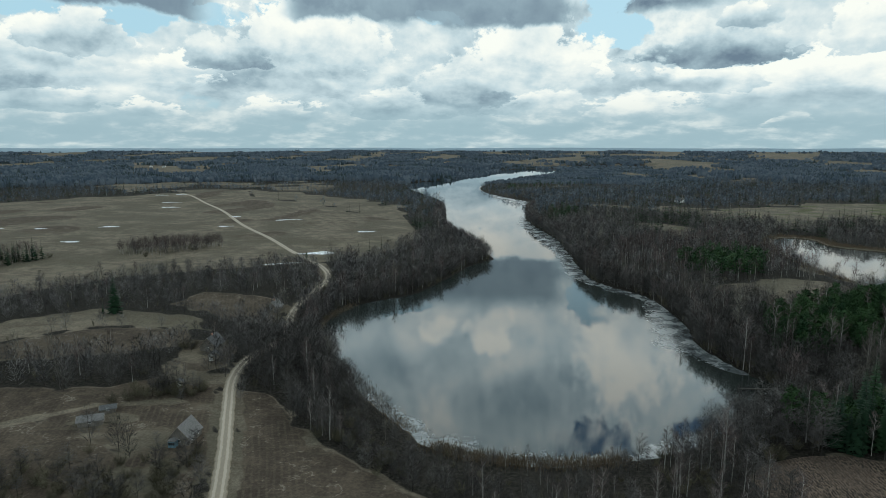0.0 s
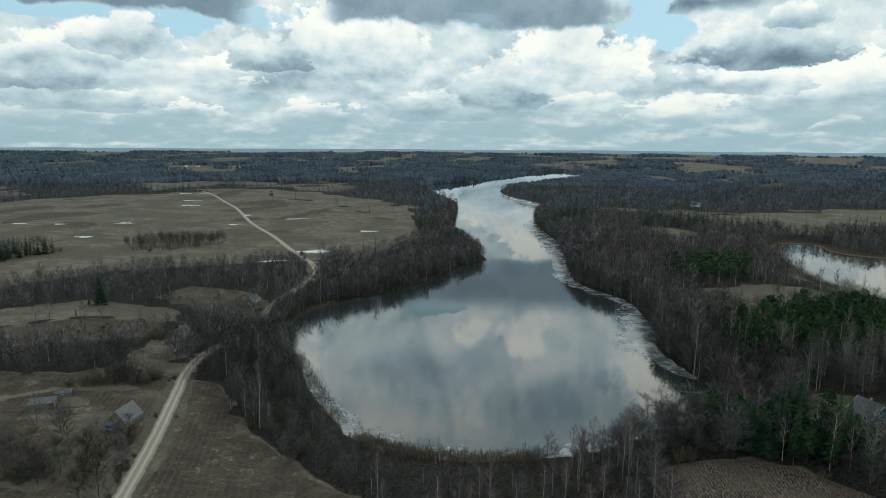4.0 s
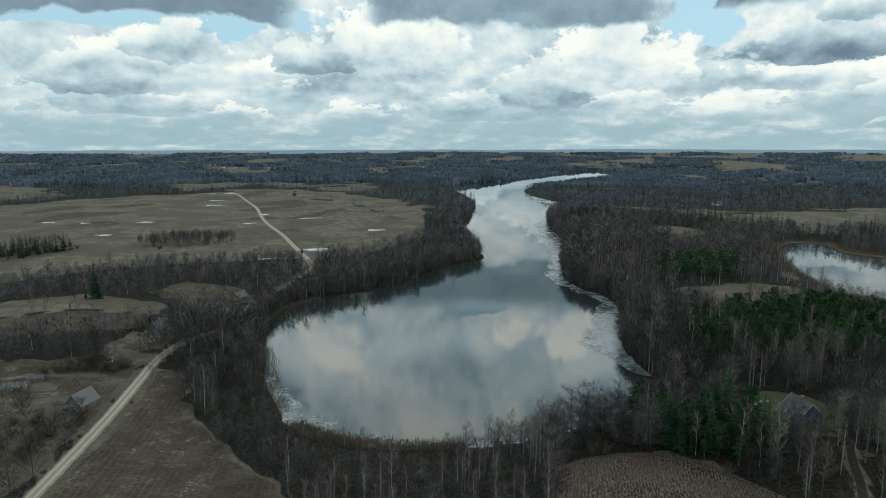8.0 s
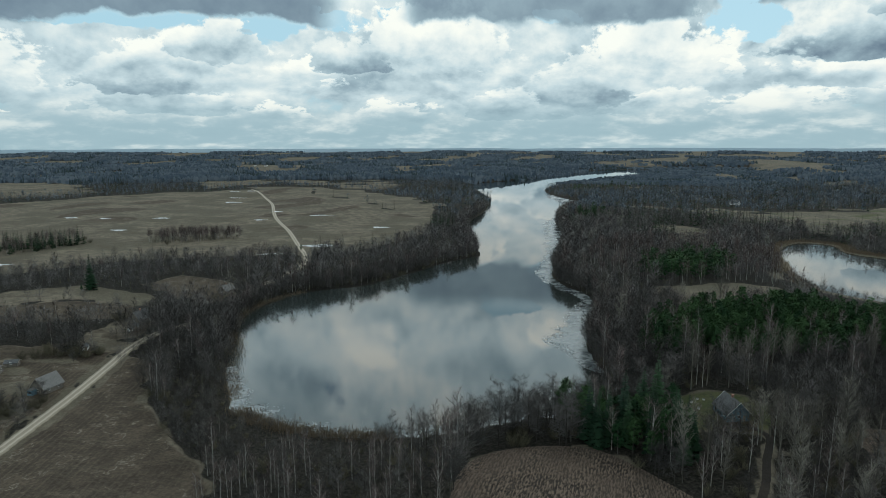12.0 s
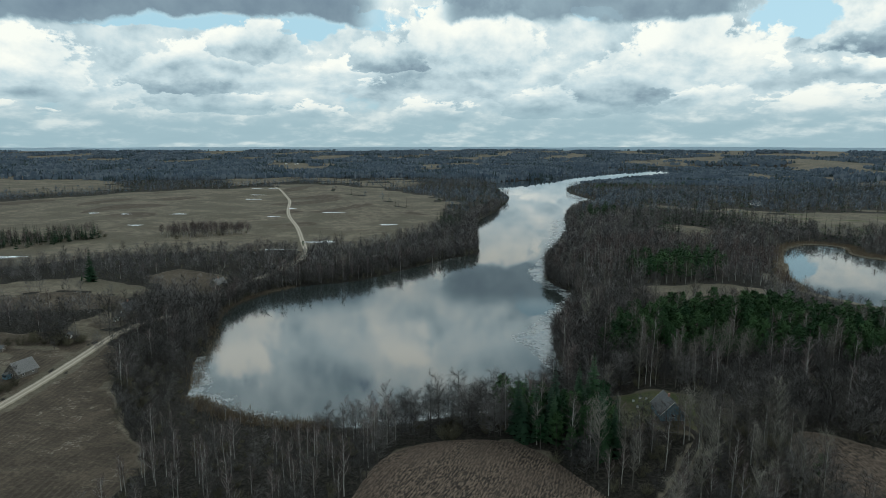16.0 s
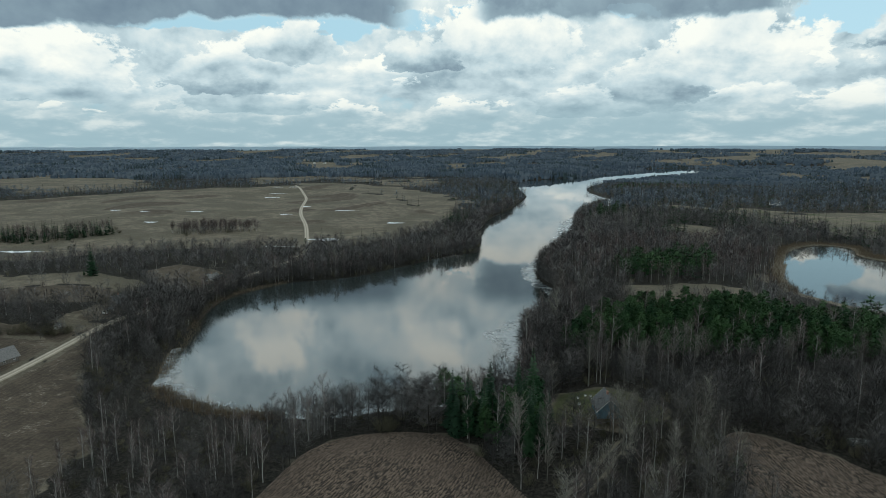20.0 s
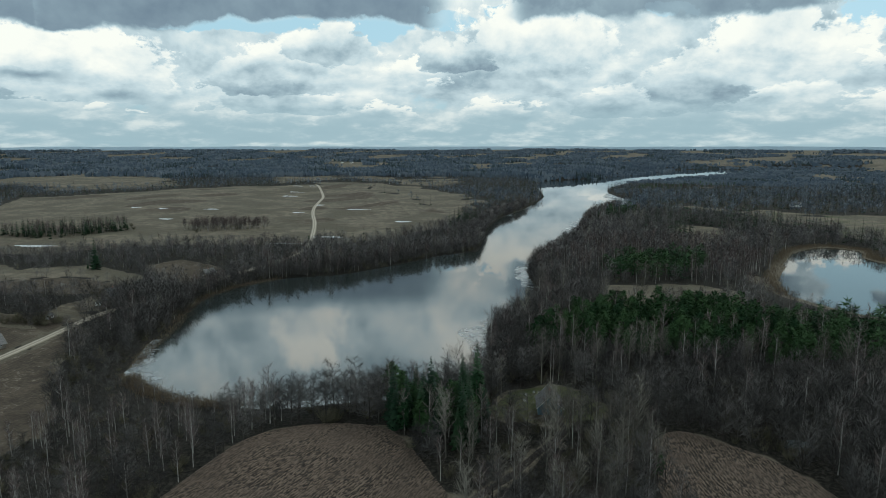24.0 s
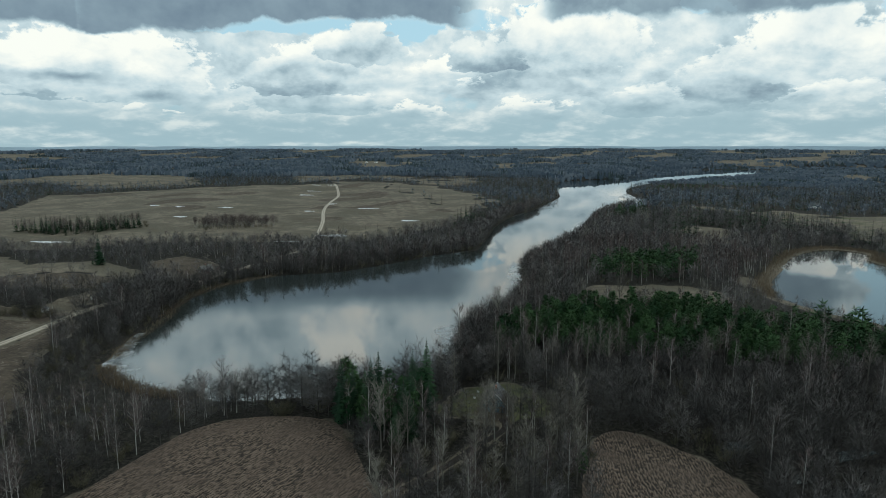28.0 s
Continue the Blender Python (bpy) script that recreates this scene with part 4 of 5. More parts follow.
def shrub(seed, tall, stems, twigs, width):
    """A many-stemmed willow bush."""
    r = np.random.RandomState(seed)
    stem, at, way = [], [], []
    for k in range(stems):
        az, out = r.rand() * 6.283, 0.62 * tall * math.sqrt(r.rand())
        p = np.array((math.cos(az) * out * 0.25, math.sin(az) * out * 0.25, -0.1))
        e = np.array((math.cos(az) * out, math.sin(az) * out, tall * (0.55 + 0.35 * r.rand()) * (1 - 0.35 * (out / tall) ** 2)))
        stem.append(tube(p, e, 0.028, 0.01))
        t = 0.12 + 0.88 * r.rand(twigs // stems, 1)
        at.append(p + (e - p) * t)
        w = 0.5 * (e - p) / np.linalg.norm(e - p) + r.normal(0, 0.65, (len(t), 3)) + (0, 0, 0.1)
        way.append(w / np.linalg.norm(w, axis=1)[:, None])
    at, way = np.vstack(at), np.vstack(way)
    return joined(stem), slivers(r, at, way, tall * (0.16 + 0.22 * r.rand(len(at))), width)


# each kind: near shapes (things), then shapes for joined woods, from near to far
def birch(seed, n, w, sides=5, segs=5):
    return bare_tree(seed, 14.5, 2.9, 0.3, 20 if sides > 3 else 9, n, w, 1.2, 0.02, 0.008, sides, segs, True)


def alder(seed, n, w, sides=5, segs=5):
    return bare_tree(seed, 11.5, 3.9, 0.16, 28 if sides > 3 else 10, n, w, 0.5, 0.03, 0.0105, sides, segs)


def aspen(seed, n, w, sides=5, segs=5):
    return bare_tree(seed, 17, 4.2, 0.28, 34 if sides > 3 else 12, n, w, 1.15, 0.02, 0.011, sides, segs)


def pine(seed, clumps, needles, size):
    return pine_tree(seed, 15, clumps, needles, size)


def birch_far(seed, n, w, segs=1):
    return domed_tree(seed, 14.5, 2.3, 0.3, n, w, 0.6, segs, 0.0075 if segs > 1 else 0.012)


def alder_far(seed, n, w):
    return domed_tree(seed, 11.5, 3.7, 0.1, n, w, 0.3)


def aspen_far(seed, n, w, segs=1):
    return domed_tree(seed, 17, 3.6, 0.2, n, w, 0.6, segs)


KINDS = {
    "birch_tree": ([birch(s, 520, 0.05) for s in range(5)], [[birch_far(s + 20, 150, 0.1, 2) for s in range(4)], [birch_far(s + 40, 80, 0.22) for s in range(3)], [birch_far(s + 60, 26, 0.6) for s in range(3)]], (M_BIRCH, M_RED)),
    "alder_tree": ([alder(s + 5, 640, 0.058) for s in range(5)], [[alder_far(s + 25, 225, 0.11) for s in range(5)], [alder_far(s + 45, 92, 0.25) for s in range(4)], [alder_far(s + 65, 32, 0.65) for s in range(3)]], (M_BARK, M_TWIG)),
    "aspen_tree": ([aspen(s + 9, 620, 0.05) for s in range(3)], [[aspen_far(s + 29, 150, 0.1, 2) for s in range(2)], [aspen_far(s + 49, 70, 0.24) for s in range(2)], [aspen_far(s + 69, 24, 0.8) for s in range(2)]], (M_PALE, M_PALE)),
    "pine_tree": ([pine(s, 34, 30, 1.05) for s in range(4)], [[pine(s + 20, 20, 16, 1.4) for s in range(3)], [pine(s + 40, 12, 11, 1.9) for s in range(2)], [pine(s + 60, 6, 8, 2.8) for s in range(2)]], (M_BARK, M_PINE)),
    "spruce_tree": ([spruce_tree(s, 17, 24, 12) for s in range(3)], [[spruce_tree(s + 20, 17, 10, 8) for s in range(2)], [spruce_tree(s + 40, 17, 5, 5) for s in range(2)], [spruce_tree(s + 60, 17, 3, 4) for s in range(2)]], (M_BARK, M_SPRUCE)),
    "willow_bush": ([shrub(s, 3.8, 18, 720, 0.04) for s in range(4)], [[shrub(s + 20, 4.2, 7, 140, 0.075) for s in range(3)], [shrub(s + 40, 4.2, 5, 60, 0.16) for s in range(2)], [shrub(s + 60, 4.2, 4, 20, 0.5) for s in range(2)]], (M_WILLOW, M_WILLOW)),
}
NAMES = list(KINDS)
BIRCH, ALDER, ASPEN, PINE, SPRUCE, WILLOW = range(6)
LABELS = {"birch_tree": "slender bare birch with white bark and reddish twigs", "alder_tree": "bare grey-brown alder in a lakeside wood", "aspen_tree": "tall pale leafless aspen with ascending branches",
          "pine_tree": "green Scots pine with rounded needle tufts", "spruce_tree": "dark green pointed spruce with drooping boughs", "willow_bush": "low bare willow bush with many thin stems"}
COPSES = [[(-298, 553), (-252, 543), (-214, 591), (-223, 612), (-263, 591), (-296, 574)], [(-437, 445), (-370, 457), (-341, 524), (-370, 548), (-425, 486)]]
REDWOOD = [(126, 429), (153, 427), (164, 403), (251, 406), (273, 432), (289, 515), (239, 591), (147, 552), (132, 488)]
LOWWOOD = [(-1, 168), (20, 189), (84, 189), (82, 170), (84, 130), (89, 102), (28, 81), (18, 145)]


def choose(x, y, r):
    """The kind of tree that grows at each place."""
    n = len(x)
    u = r.rand(n)
    far = np.hypot(x - HEART[0], y - HEART[1])
    k = np.where(u < 0.84, ALDER, np.where(u < 0.905, BIRCH, np.where(u < 0.925, ASPEN, WILLOW)))
    k = np.where((far > 700) & (u > 0.55 - 0.3 * lumps(x, y, 300, 31)) & (r.rand(n) < 0.55), SPRUCE, k)
    k = np.where((far > 560) & (lumps(x, y, 150, 33) + 0.4 * lumps(x, y, 50, 34) > 0.78) & (r.rand(n) < 0.8), SPRUCE, k)
    red = line_dist(REDWOOD, x, y) < 0
    k = np.where(red, np.where(u < 0.55, BIRCH, ALDER), k)
    k = np.where(line_dist(LOWWOOD, x, y) < 0, np.where(u < 0.2 + 0.25 * step(0.0, 0.5, lumps(x, y, 45, 91)), BIRCH, np.where(u < 0.74, ALDER, WILLOW)), k)
    glade = line_dist(GLADE, x, y) < 4
    k = np.where(glade, np.where(u < 0.2, BIRCH, np.where(u < 0.45, ASPEN, np.where(u < 0.68, ALDER, WILLOW))), k)
    for i, p in enumerate(PINES):
        ins = line_dist(p, x, y) + 4 * lumps(x, y, 22, 40 + i) < 0
        firs = (0.0, 0.08, 0.4, 0.7, 0.55)[i]
        k = np.where(ins, np.where(u < 0.16, BIRCH, np.where(u < 0.16 + 0.84 * firs, SPRUCE, PINE)), k)
    for i, p in enumerate(COPSES):
        k = np.where(line_dist(p, x, y) < 0, np.where(u < (0.85, 0.4)[i], BIRCH, np.where(u < 0.9, (ALDER, SPRUCE)[i], WILLOW)), k)
    return k


def grown(lo, hi, gap, seed, fan=(-62, 42)):
    """Places of trees between two distances from the flight, with kind, size and turn."""
    r = np.random.RandomState(seed)
    m = int(hi / gap) + 1
    i, j = np.meshgrid(np.arange(-m, m + 1), np.arange(-m, m + 1))
    x = HEART[0] + (i.ravel() + 0.92 * (r.rand(i.size) - 0.5)) * gap
    y = HEART[1] + (j.ravel() + 0.92 * (r.rand(i.size) - 0.5)) * gap
    d = np.hypot(x - HEART[0], y - HEART[1])
    az = np.degrees(np.arctan2(x - FOOT[0], y - FOOT[1]))
    ok = (d >= lo) & (d < hi) & (az > fan[0]) & (az < fan[1])
    x, y = x[ok], y[ok]
    w = wood_cover(x, y)
    for p in COPSES:
        w = w * (line_dist(p, x, y) > 0)
    sparse = np.where(line_dist(GLADE, x, y) < 2, 0.8, 1.0) * (1 - 0.3 * step(0.1, 0.8, lumps(x, y, 60, 13)))
    ok = r.rand(len(x)) < w * sparse
    x, y = x[ok], y[ok]
    k = choose(x, y, r)
    d = shore(x, y)
    edge = step(20, 4, d)
    size = (0.74 + 0.5 * r.rand(len(x))) * (1 + 0.14 * lumps(x, y, 90, 17)) * np.where(x > 80, 1.1 + 0.2 * step(45, 15, d), 1.0)
    low = (x > -48) & (x < 62) & (d < 24) & (y < 226)
    size = np.where(low, size * 0.5, size) * np.where((line_dist(LOWWOOD, x, y) < 0) & (x < 70), 0.8, 1.0) * np.where((x > -112) & (x < -55) & (y > 262) & (y < 480), 1.3, 1.0) * np.where((x > 255) & (y > 335) & (y < 440), 0.5, 1.0)
    size = size * np.where(line_dist(FLATS, x, y) < 40, 0.7, 1.0) * np.where((x < -100) & (y > 300), 0.85, 1.0)
    brush = (r.rand(len(x)) < 0.10 + 0.2 * edge) & (k == ALDER)
    k = np.where(brush, WILLOW, k)
    size = np.where(k == PINE, size * 0.8, size)
    tone = np.clip(0.42 + 0.5 * lumps(x, y, 110, 71) + 0.4 * (r.rand(len(x)) - 0.5), 0, 0.99) if lo > 700 else r.rand(len(x))
    return x, y, height(x, y), k, size, r.rand(len(x)) * 6.283, tone


def rounded(crown, soft=0.75):
    """Normals that let a haze of twigs take the light like one rounded crown; its faces are turned to suit."""
    v, f = crown
    mid = np.array((*v[:, :2].mean(0), np.percentile(v[:, 2], 35)))
    spread = v.std(0) + 1e-6
    out = (v - mid) / spread
    out /= np.linalg.norm(out, axis=1)[:, None] + 1e-9
    flat = np.cross(v[f[:, 1]] - v[f[:, 0]], v[f[:, 2]] - v[f[:, 0]])
    want = out[f].mean(1) + (0, -0.25, 0.35)
    f = np.where(((flat * want).sum(1) < 0)[:, None], f[:, ::-1], f)
    flat = np.where(((flat * want).sum(1) < 0)[:, None], -flat, flat)
    own = np.zeros_like(v)
    for i in range(3):
        np.add.at(own, f[:, i], flat)
    own /= np.linalg.norm(own, axis=1)[:, None] + 1e-9
    n = out * soft + own * (1 - soft) + (0, 0, 0.15)
    return v, f, n / (np.linalg.norm(n, axis=1)[:, None] + 1e-9)


def crown_mesh(name, crown, mat):
    v, f, n = rounded(crown)
    return mesh_from(name, v, f, [mat], smooth=True, normals=n)


def part(name, data, parent, label=""):
    ob = new(name, data)
    ob.parent = parent
    return tagged(ob, label) if label else ob


TREE_MESHES = {n: [(mesh_from(n + " trunk", *t, [KINDS[n][2][0]], smooth=True), crown_mesh(n + " crown", c, KINDS[n][2][1])) for t, c in KINDS[n][0]] for n in NAMES}


def plant_tree(kind, variant, x, y, z, size, turn, label=""):
    """One tree: an empty at its foot, with its trunk and crown."""
    n = NAMES[kind]
    trunk, crown = TREE_MESHES[n][variant % len(TREE_MESHES[n])]
    ob = new(n)
    ob.empty_display_size = 0.5
    ob.matrix_world = pose(x, y, z, 0, 0, math.degrees(turn)) @ Matrix.Diagonal((size, size, size, 1))
    part("trunk", trunk, ob)
    part("crown", crown, ob)
    return tagged(ob, label or LABELS[n], "bush" if kind == WILLOW else "tree", group={BIRCH: "birches", ALDER: "alders", ASPEN: "aspens", PINE: "pines", SPRUCE: "spruces", WILLOW: "willow bushes"}[kind])


def join_woods(x, y, z, k, size, turn, tone, level, label):
    """One joined mesh for each kind of tree."""
    for kind in range(6):
        pick = np.flatnonzero(k == kind)
        if not len(pick):
            continue
        n = NAMES[kind]
        shapes = KINDS[n][1][level]
        vs, fs, ms, ts, ns, count = [], [], [], [], [], 0
        which = pick % len(shapes)
        for i, (trunk, crown) in enumerate(shapes):
            own = pick[which == i]
            if not len(own):
                continue
            cv, cf, cn = rounded(crown)
            v, f = joined([trunk, (cv, cf)])
            stem = trunk[0] - trunk[0].mean(0)
            nn = np.vstack((stem * (1, 1, 0) / (np.linalg.norm(stem[:, :2], axis=1)[:, None] + 1e-6), cn))
            m = np.concatenate((np.zeros(len(trunk[1]), int), np.ones(len(crown[1]), int)))
            c, s = np.cos(turn[own])[:, None], np.sin(turn[own])[:, None]
            e = size[own][:, None]
            p = np.stack(((v[:, 0] * c - v[:, 1] * s) * e + x[own][:, None], (v[:, 0] * s + v[:, 1] * c) * e + y[own][:, None], v[:, 2] * e + z[own][:, None]), -1)
            vs.append(p.reshape(-1, 3))
            ns.append(np.stack((nn[:, 0] * c - nn[:, 1] * s, nn[:, 0] * s + nn[:, 1] * c, np.repeat(nn[None, :, 2], len(own), 0)), -1).reshape(-1, 3))
            fs.append((f[None] + (np.arange(len(own)) * len(v))[:, None, None] + count).reshape(-1, 3))
            ms.append(np.tile(m, len(own)))
            ts.append(np.repeat(tone[own], len(v)))
            count += len(own) * len(v)
        name = n.replace("_tree", "_wood").replace("willow_bush", "willow_scrub")
        # farther crowns switch to the base colours that carry painted haze
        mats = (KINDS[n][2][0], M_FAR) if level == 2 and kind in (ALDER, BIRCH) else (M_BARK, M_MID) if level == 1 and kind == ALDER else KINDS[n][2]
        me = mesh_from(name, np.vstack(vs), np.vstack(fs), mats, np.concatenate(ms), True, np.vstack(ns))
        float_layer(me, "tone", np.concatenate(ts))
        tagged(new(name, me), label % n.replace("_", " ").replace(" tree", ""), "scrub" if kind == WILLOW else "woodland", kind="stuff")


# ---- the woods ----
near = grown(95, 360, 4.7, 1)
x, y, z, k, size, turn, tone = near
lead = np.hypot(x - 118, y - 175) + 40 * tone
solo = np.zeros(len(x), bool)
for kind, most in ((BIRCH, 290), (ALDER, 290), (ASPEN, 120), (PINE, 230), (SPRUCE, 80), (WILLOW, 240)):
    own = np.flatnonzero(k == kind)
    solo[own[np.argsort(lead[own])[:most]]] = True
bank, rim = shore(x, y), in_any([PLOUGH_A, PLOUGH_B, SOIL_EAST, GARDEN], x, y)
for i in np.flatnonzero(solo):
    label = LABELS[NAMES[k[i]]] + (" by water" if bank[i] < 14 and k[i] != ALDER else " beside ploughland" if rim[i] < 8 else "")
    plant_tree(int(k[i]), int(i), x[i], y[i], z[i], size[i], turn[i], label)
rest = ~solo
join_woods(*[v[rest] for v in near], 0, "dense early-spring %s growth on the lakeside slopes")
r = np.random.RandomState(5)
for i, ring in enumerate(COPSES):
    box_x, box_y = np.array(ring).T
    n = 900
    cx, cy = r.uniform(box_x.min(), box_x.max(), n), r.uniform(box_y.min(), box_y.max(), n)
    ok = line_dist(ring, cx, cy) < 0
    cx, cy = cx[ok][:260], cy[ok][:260]
    n, u = len(cx), r.rand(len(cx))
    kinds = np.where(u < (0.78, 0.45)[i], BIRCH, np.where(u < 0.86, (ALDER, SPRUCE)[i], WILLOW))
    join_woods(cx, cy, height(cx, cy), kinds, 0.75 + 0.3 * r.rand(n), u * 90, r.rand(n), 0, "small copse of %s growth standing in a field")
join_woods(*grown(360, 820, 6.3, 2), 1, "early-spring %s growth along the lake and fields")
join_woods(*grown(820, 1650, 10.8, 3), 2, "distant early-spring %s growth beyond the fields")


def shore_scrub():
    """Bushes crowding the banks down to the water."""
    r = np.random.RandomState(12)
    p = LAKE[(LAKE[:, 1] < 1100)]
    p = np.vstack([p[i] + (p[i + 1] - p[i]) * np.linspace(0, 1, max(2, int(np.hypot(*(p[i + 1] - p[i])) / 1.7)))[:, None] for i in range(len(p) - 1) if np.hypot(*(p[i + 1] - p[i])) < 90])
    p = p + r.normal(0, 4.5, p.shape)
    d = shore(p[:, 0], p[:, 1])
    p = p[(d > 0.8) & ((p[:, 1] > 225) | (p[:, 0] > 75)) & (wood_cover(p[:, 0], p[:, 1] + 0.0) > 0.3)]
    n = len(p)
    kinds = np.where(r.rand(n) < 0.5, WILLOW, ALDER)
    near_ = p[:, 1] < 380
    for pick, level in ((near_, 0), (~near_, 1)):
        join_woods(p[pick, 0], p[pick, 1], height(p[pick, 0], p[pick, 1]), kinds[pick], np.where(kinds == WILLOW, 0.9, 0.62)[pick] * (0.7 + 0.6 * r.rand(pick.sum())), r.rand(pick.sum()) * 6.3, r.rand(pick.sum()), level, "bare %s scrub crowding the lake bank")


shore_scrub()


def bank_trees():
    """Rows of slim trees that stand right at the water's edge."""
    r = np.random.RandomState(19)
    turn_ = int(np.argmax(LAKE[:, 1]))
    for bank, lo, hi, gap, tall, deep in ((LAKE[:turn_], 250, 1000, 1.7, 1.2, 14.0), (LAKE[turn_:], 203, 1000, 2.0, 1.42, 7.5)):
        line = bank[(bank[:, 1] > lo) & (bank[:, 1] < hi) & ((bank[:, 0] < 60) | (bank[:, 0] > 84) | (bank[:, 1] > 300))]
        t = np.gradient(line, axis=0)
        t /= np.linalg.norm(t, axis=1)[:, None]
        far = np.concatenate(([0], np.cumsum(np.hypot(*np.diff(line, axis=0).T))))
        at = np.sort(r.rand(int(far[-1] / gap * 1.6)) * far[-1])
        off = (2.4 if tall < 1.3 else 0.6) + deep * r.rand(len(at)) ** 1.3
        x = np.interp(at, far, line[:, 0]) - np.interp(at, far, t[:, 1]) * off
        y = np.interp(at, far, line[:, 1]) + np.interp(at, far, t[:, 0]) * off
        ok = shore(x, y) > 0.3
        x, y = x[ok], y[ok]
        u, n = r.rand(len(x)), len(x)
        kinds = np.where(u < 0.62, ALDER, np.where(u < 0.86, BIRCH, WILLOW))
        size = tall * np.where((y < 264) & (x > 84), np.where(y > 234, 1.18, 0.78), 1.0) * (0.72 + 0.45 * r.rand(n)) * np.where(kinds == BIRCH, 0.82, 1.0)
        near_ = y < 520
        for pick, level in ((near_, 0), (~near_, 1)):
            join_woods(x[pick], y[pick], height(x[pick], y[pick]), kinds[pick], size[pick], r.rand(pick.sum()) * 6.3, r.rand(pick.sum()), level, "slim bare %s growth at the water's edge")


bank_trees()


def far_woods():
    """Woods towards the horizon: uprights of crowns, joined."""
    r = np.random.RandomState(77)
    for fir in (False, True):
        xs, ys = [], []
        for lo, hi, gap, fan in ((1650, 2600, 19, (-60, 42)), (2600, 4780, 33, (-60, 42)), (150, 4600, 75, (42, 300))):
            m = int(hi / gap) + 1
            i, j = np.meshgrid(np.arange(-m, m + 1), np.arange(-m, m + 1))
            x = HEART[0] + (i.ravel() + r.rand(i.size) - 0.5) * gap
            y = HEART[1] + (j.ravel() + r.rand(i.size) - 0.5) * gap
            d = np.hypot(x - HEART[0], y - HEART[1])
            az = np.degrees(np.arctan2(x - FOOT[0], y - FOOT[1]))
            az = np.where(az < fan[0], az + 360, az)
            ok = (d >= lo) & (d < hi) & (az >= fan[0]) & (az < fan[1])
            x, y = x[ok], y[ok]
            f = (lumps(x, y, 330, 31) + 0.5 * lumps(x, y, 90, 37) + 0.5 * r.randn(len(x)) > 0.62)
            ok = (r.rand(len(x)) < wood_cover(x, y)) & (f == fir)
            xs.append(x[ok])
            ys.append(y[ok])
        x, y = np.concatenate(xs), np.concatenate(ys)
        d = np.hypot(x - HEART[0], y - HEART[1])
        n, per = len(x), 5
        spread = np.where(d < 2600, 9.0, 16.0)[:, None]
        px = x[:, None] + r.normal(0, 1, (n, per)) * spread
        py = y[:, None] + r.normal(0, 1, (n, per)) * spread
        pz = np.repeat(height(x, y)[:, None], per, 1) - 1.0
        tall = (9 + 7 * r.rand(n, per)) * (1.15 if fir else 1.0) * np.where(line_dist(FLATS, x, y) < 60, 0.6, 1.0)[:, None]
        w = (2.5 + 2.4 * r.rand(n, per)) * (1.0 if fir else 1.4) * spread / 9
        az = r.rand(n, per) * 3.14
        c, s = np.cos(az) * w, np.sin(az) * w
        if fir:
            tri = np.stack((np.stack((px - c, py - s, pz), -1), np.stack((px + c, py + s, pz), -1), np.stack((px, py, pz + tall), -1)), 2).reshape(-1, 3)
            faces = np.arange(len(tri)).reshape(-1, 3)
        else:
            tri = np.stack((np.stack((px - c * 0.5, py - s * 0.5, pz), -1), np.stack((px + c * 0.5, py + s * 0.5, pz), -1),
                            np.stack((px + c, py + s, pz + tall * 0.7), -1), np.stack((px - 0.2 * c, py - 0.2 * s, pz + tall), -1), np.stack((px - c, py - s, pz + tall * 0.6), -1)), 2).reshape(-1, 3)
            b = np.arange(n * per)[:, None] * 5
            faces = np.concatenate([b + np.array(t) for t in ((0, 1, 2), (0, 2, 4), (2, 3, 4))])
        # both horizon woods have haze mixed into their base colour
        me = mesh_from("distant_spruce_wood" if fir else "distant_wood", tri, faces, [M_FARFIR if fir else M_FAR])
        float_layer(me, "tone", np.repeat(np.clip(0.45 + 0.4 * lumps(px, py, 260, 73).ravel() + 0.5 * (r.rand(n * per) - 0.5), 0, 0.99), 3 if fir else 5))
        tagged(new(me.name, me), "dark spruce woods stretching to the horizon" if fir else "grey leafless woods stretching to the horizon", "woodland", kind="stuff")


far_woods()


# ---- reeds ----
def reeds(name, line, half, count, tall, seed, label):
    r = np.random.RandomState(seed)
    p = spline(line, 12, False)
    i = r.randint(0, len(p), count)
    at = p[i] + r.normal(0, half, (count, 2))
    z = np.maximum(height(at[:, 0], at[:, 1]), -0.3)
    way = np.column_stack((r.normal(0, 0.16, count), r.normal(0, 0.16, count), np.ones(count)))
    v, f = slivers(r, np.column_stack((at, z)), way, tall * (0.6 + 0.6 * r.rand(count)), 0.16)
    me = mesh_from(name, v, f, [M_REED])
    float_layer(me, "tone", np.repeat(r.rand(count), 3))
    return tagged(new(name, me), label, "reeds", kind="stuff")


reeds("reed_bed", [(-8, 206), (6, 199), (20, 195), (38, 194), (54, 197)], 2.4, 6500, 2.0, 1, "brown dry reed bed at the end of the lake")
reeds("reed_bed", [(-16, 218), (-28, 238), (-45, 274), (-66, 306), (-75, 338), (-73, 366), (-62, 394)], 2.0, 5000, 1.5, 2, "thin dry reeds along the lake bank")
reeds("reed_bed", [(272, 420), (272, 466), (290, 552), (303, 594), (335, 630), (366, 616), (360, 580), (370, 562), (395, 538)], 3.4, 13000, 2.0, 3, "russet dry reeds round the woodland pond")


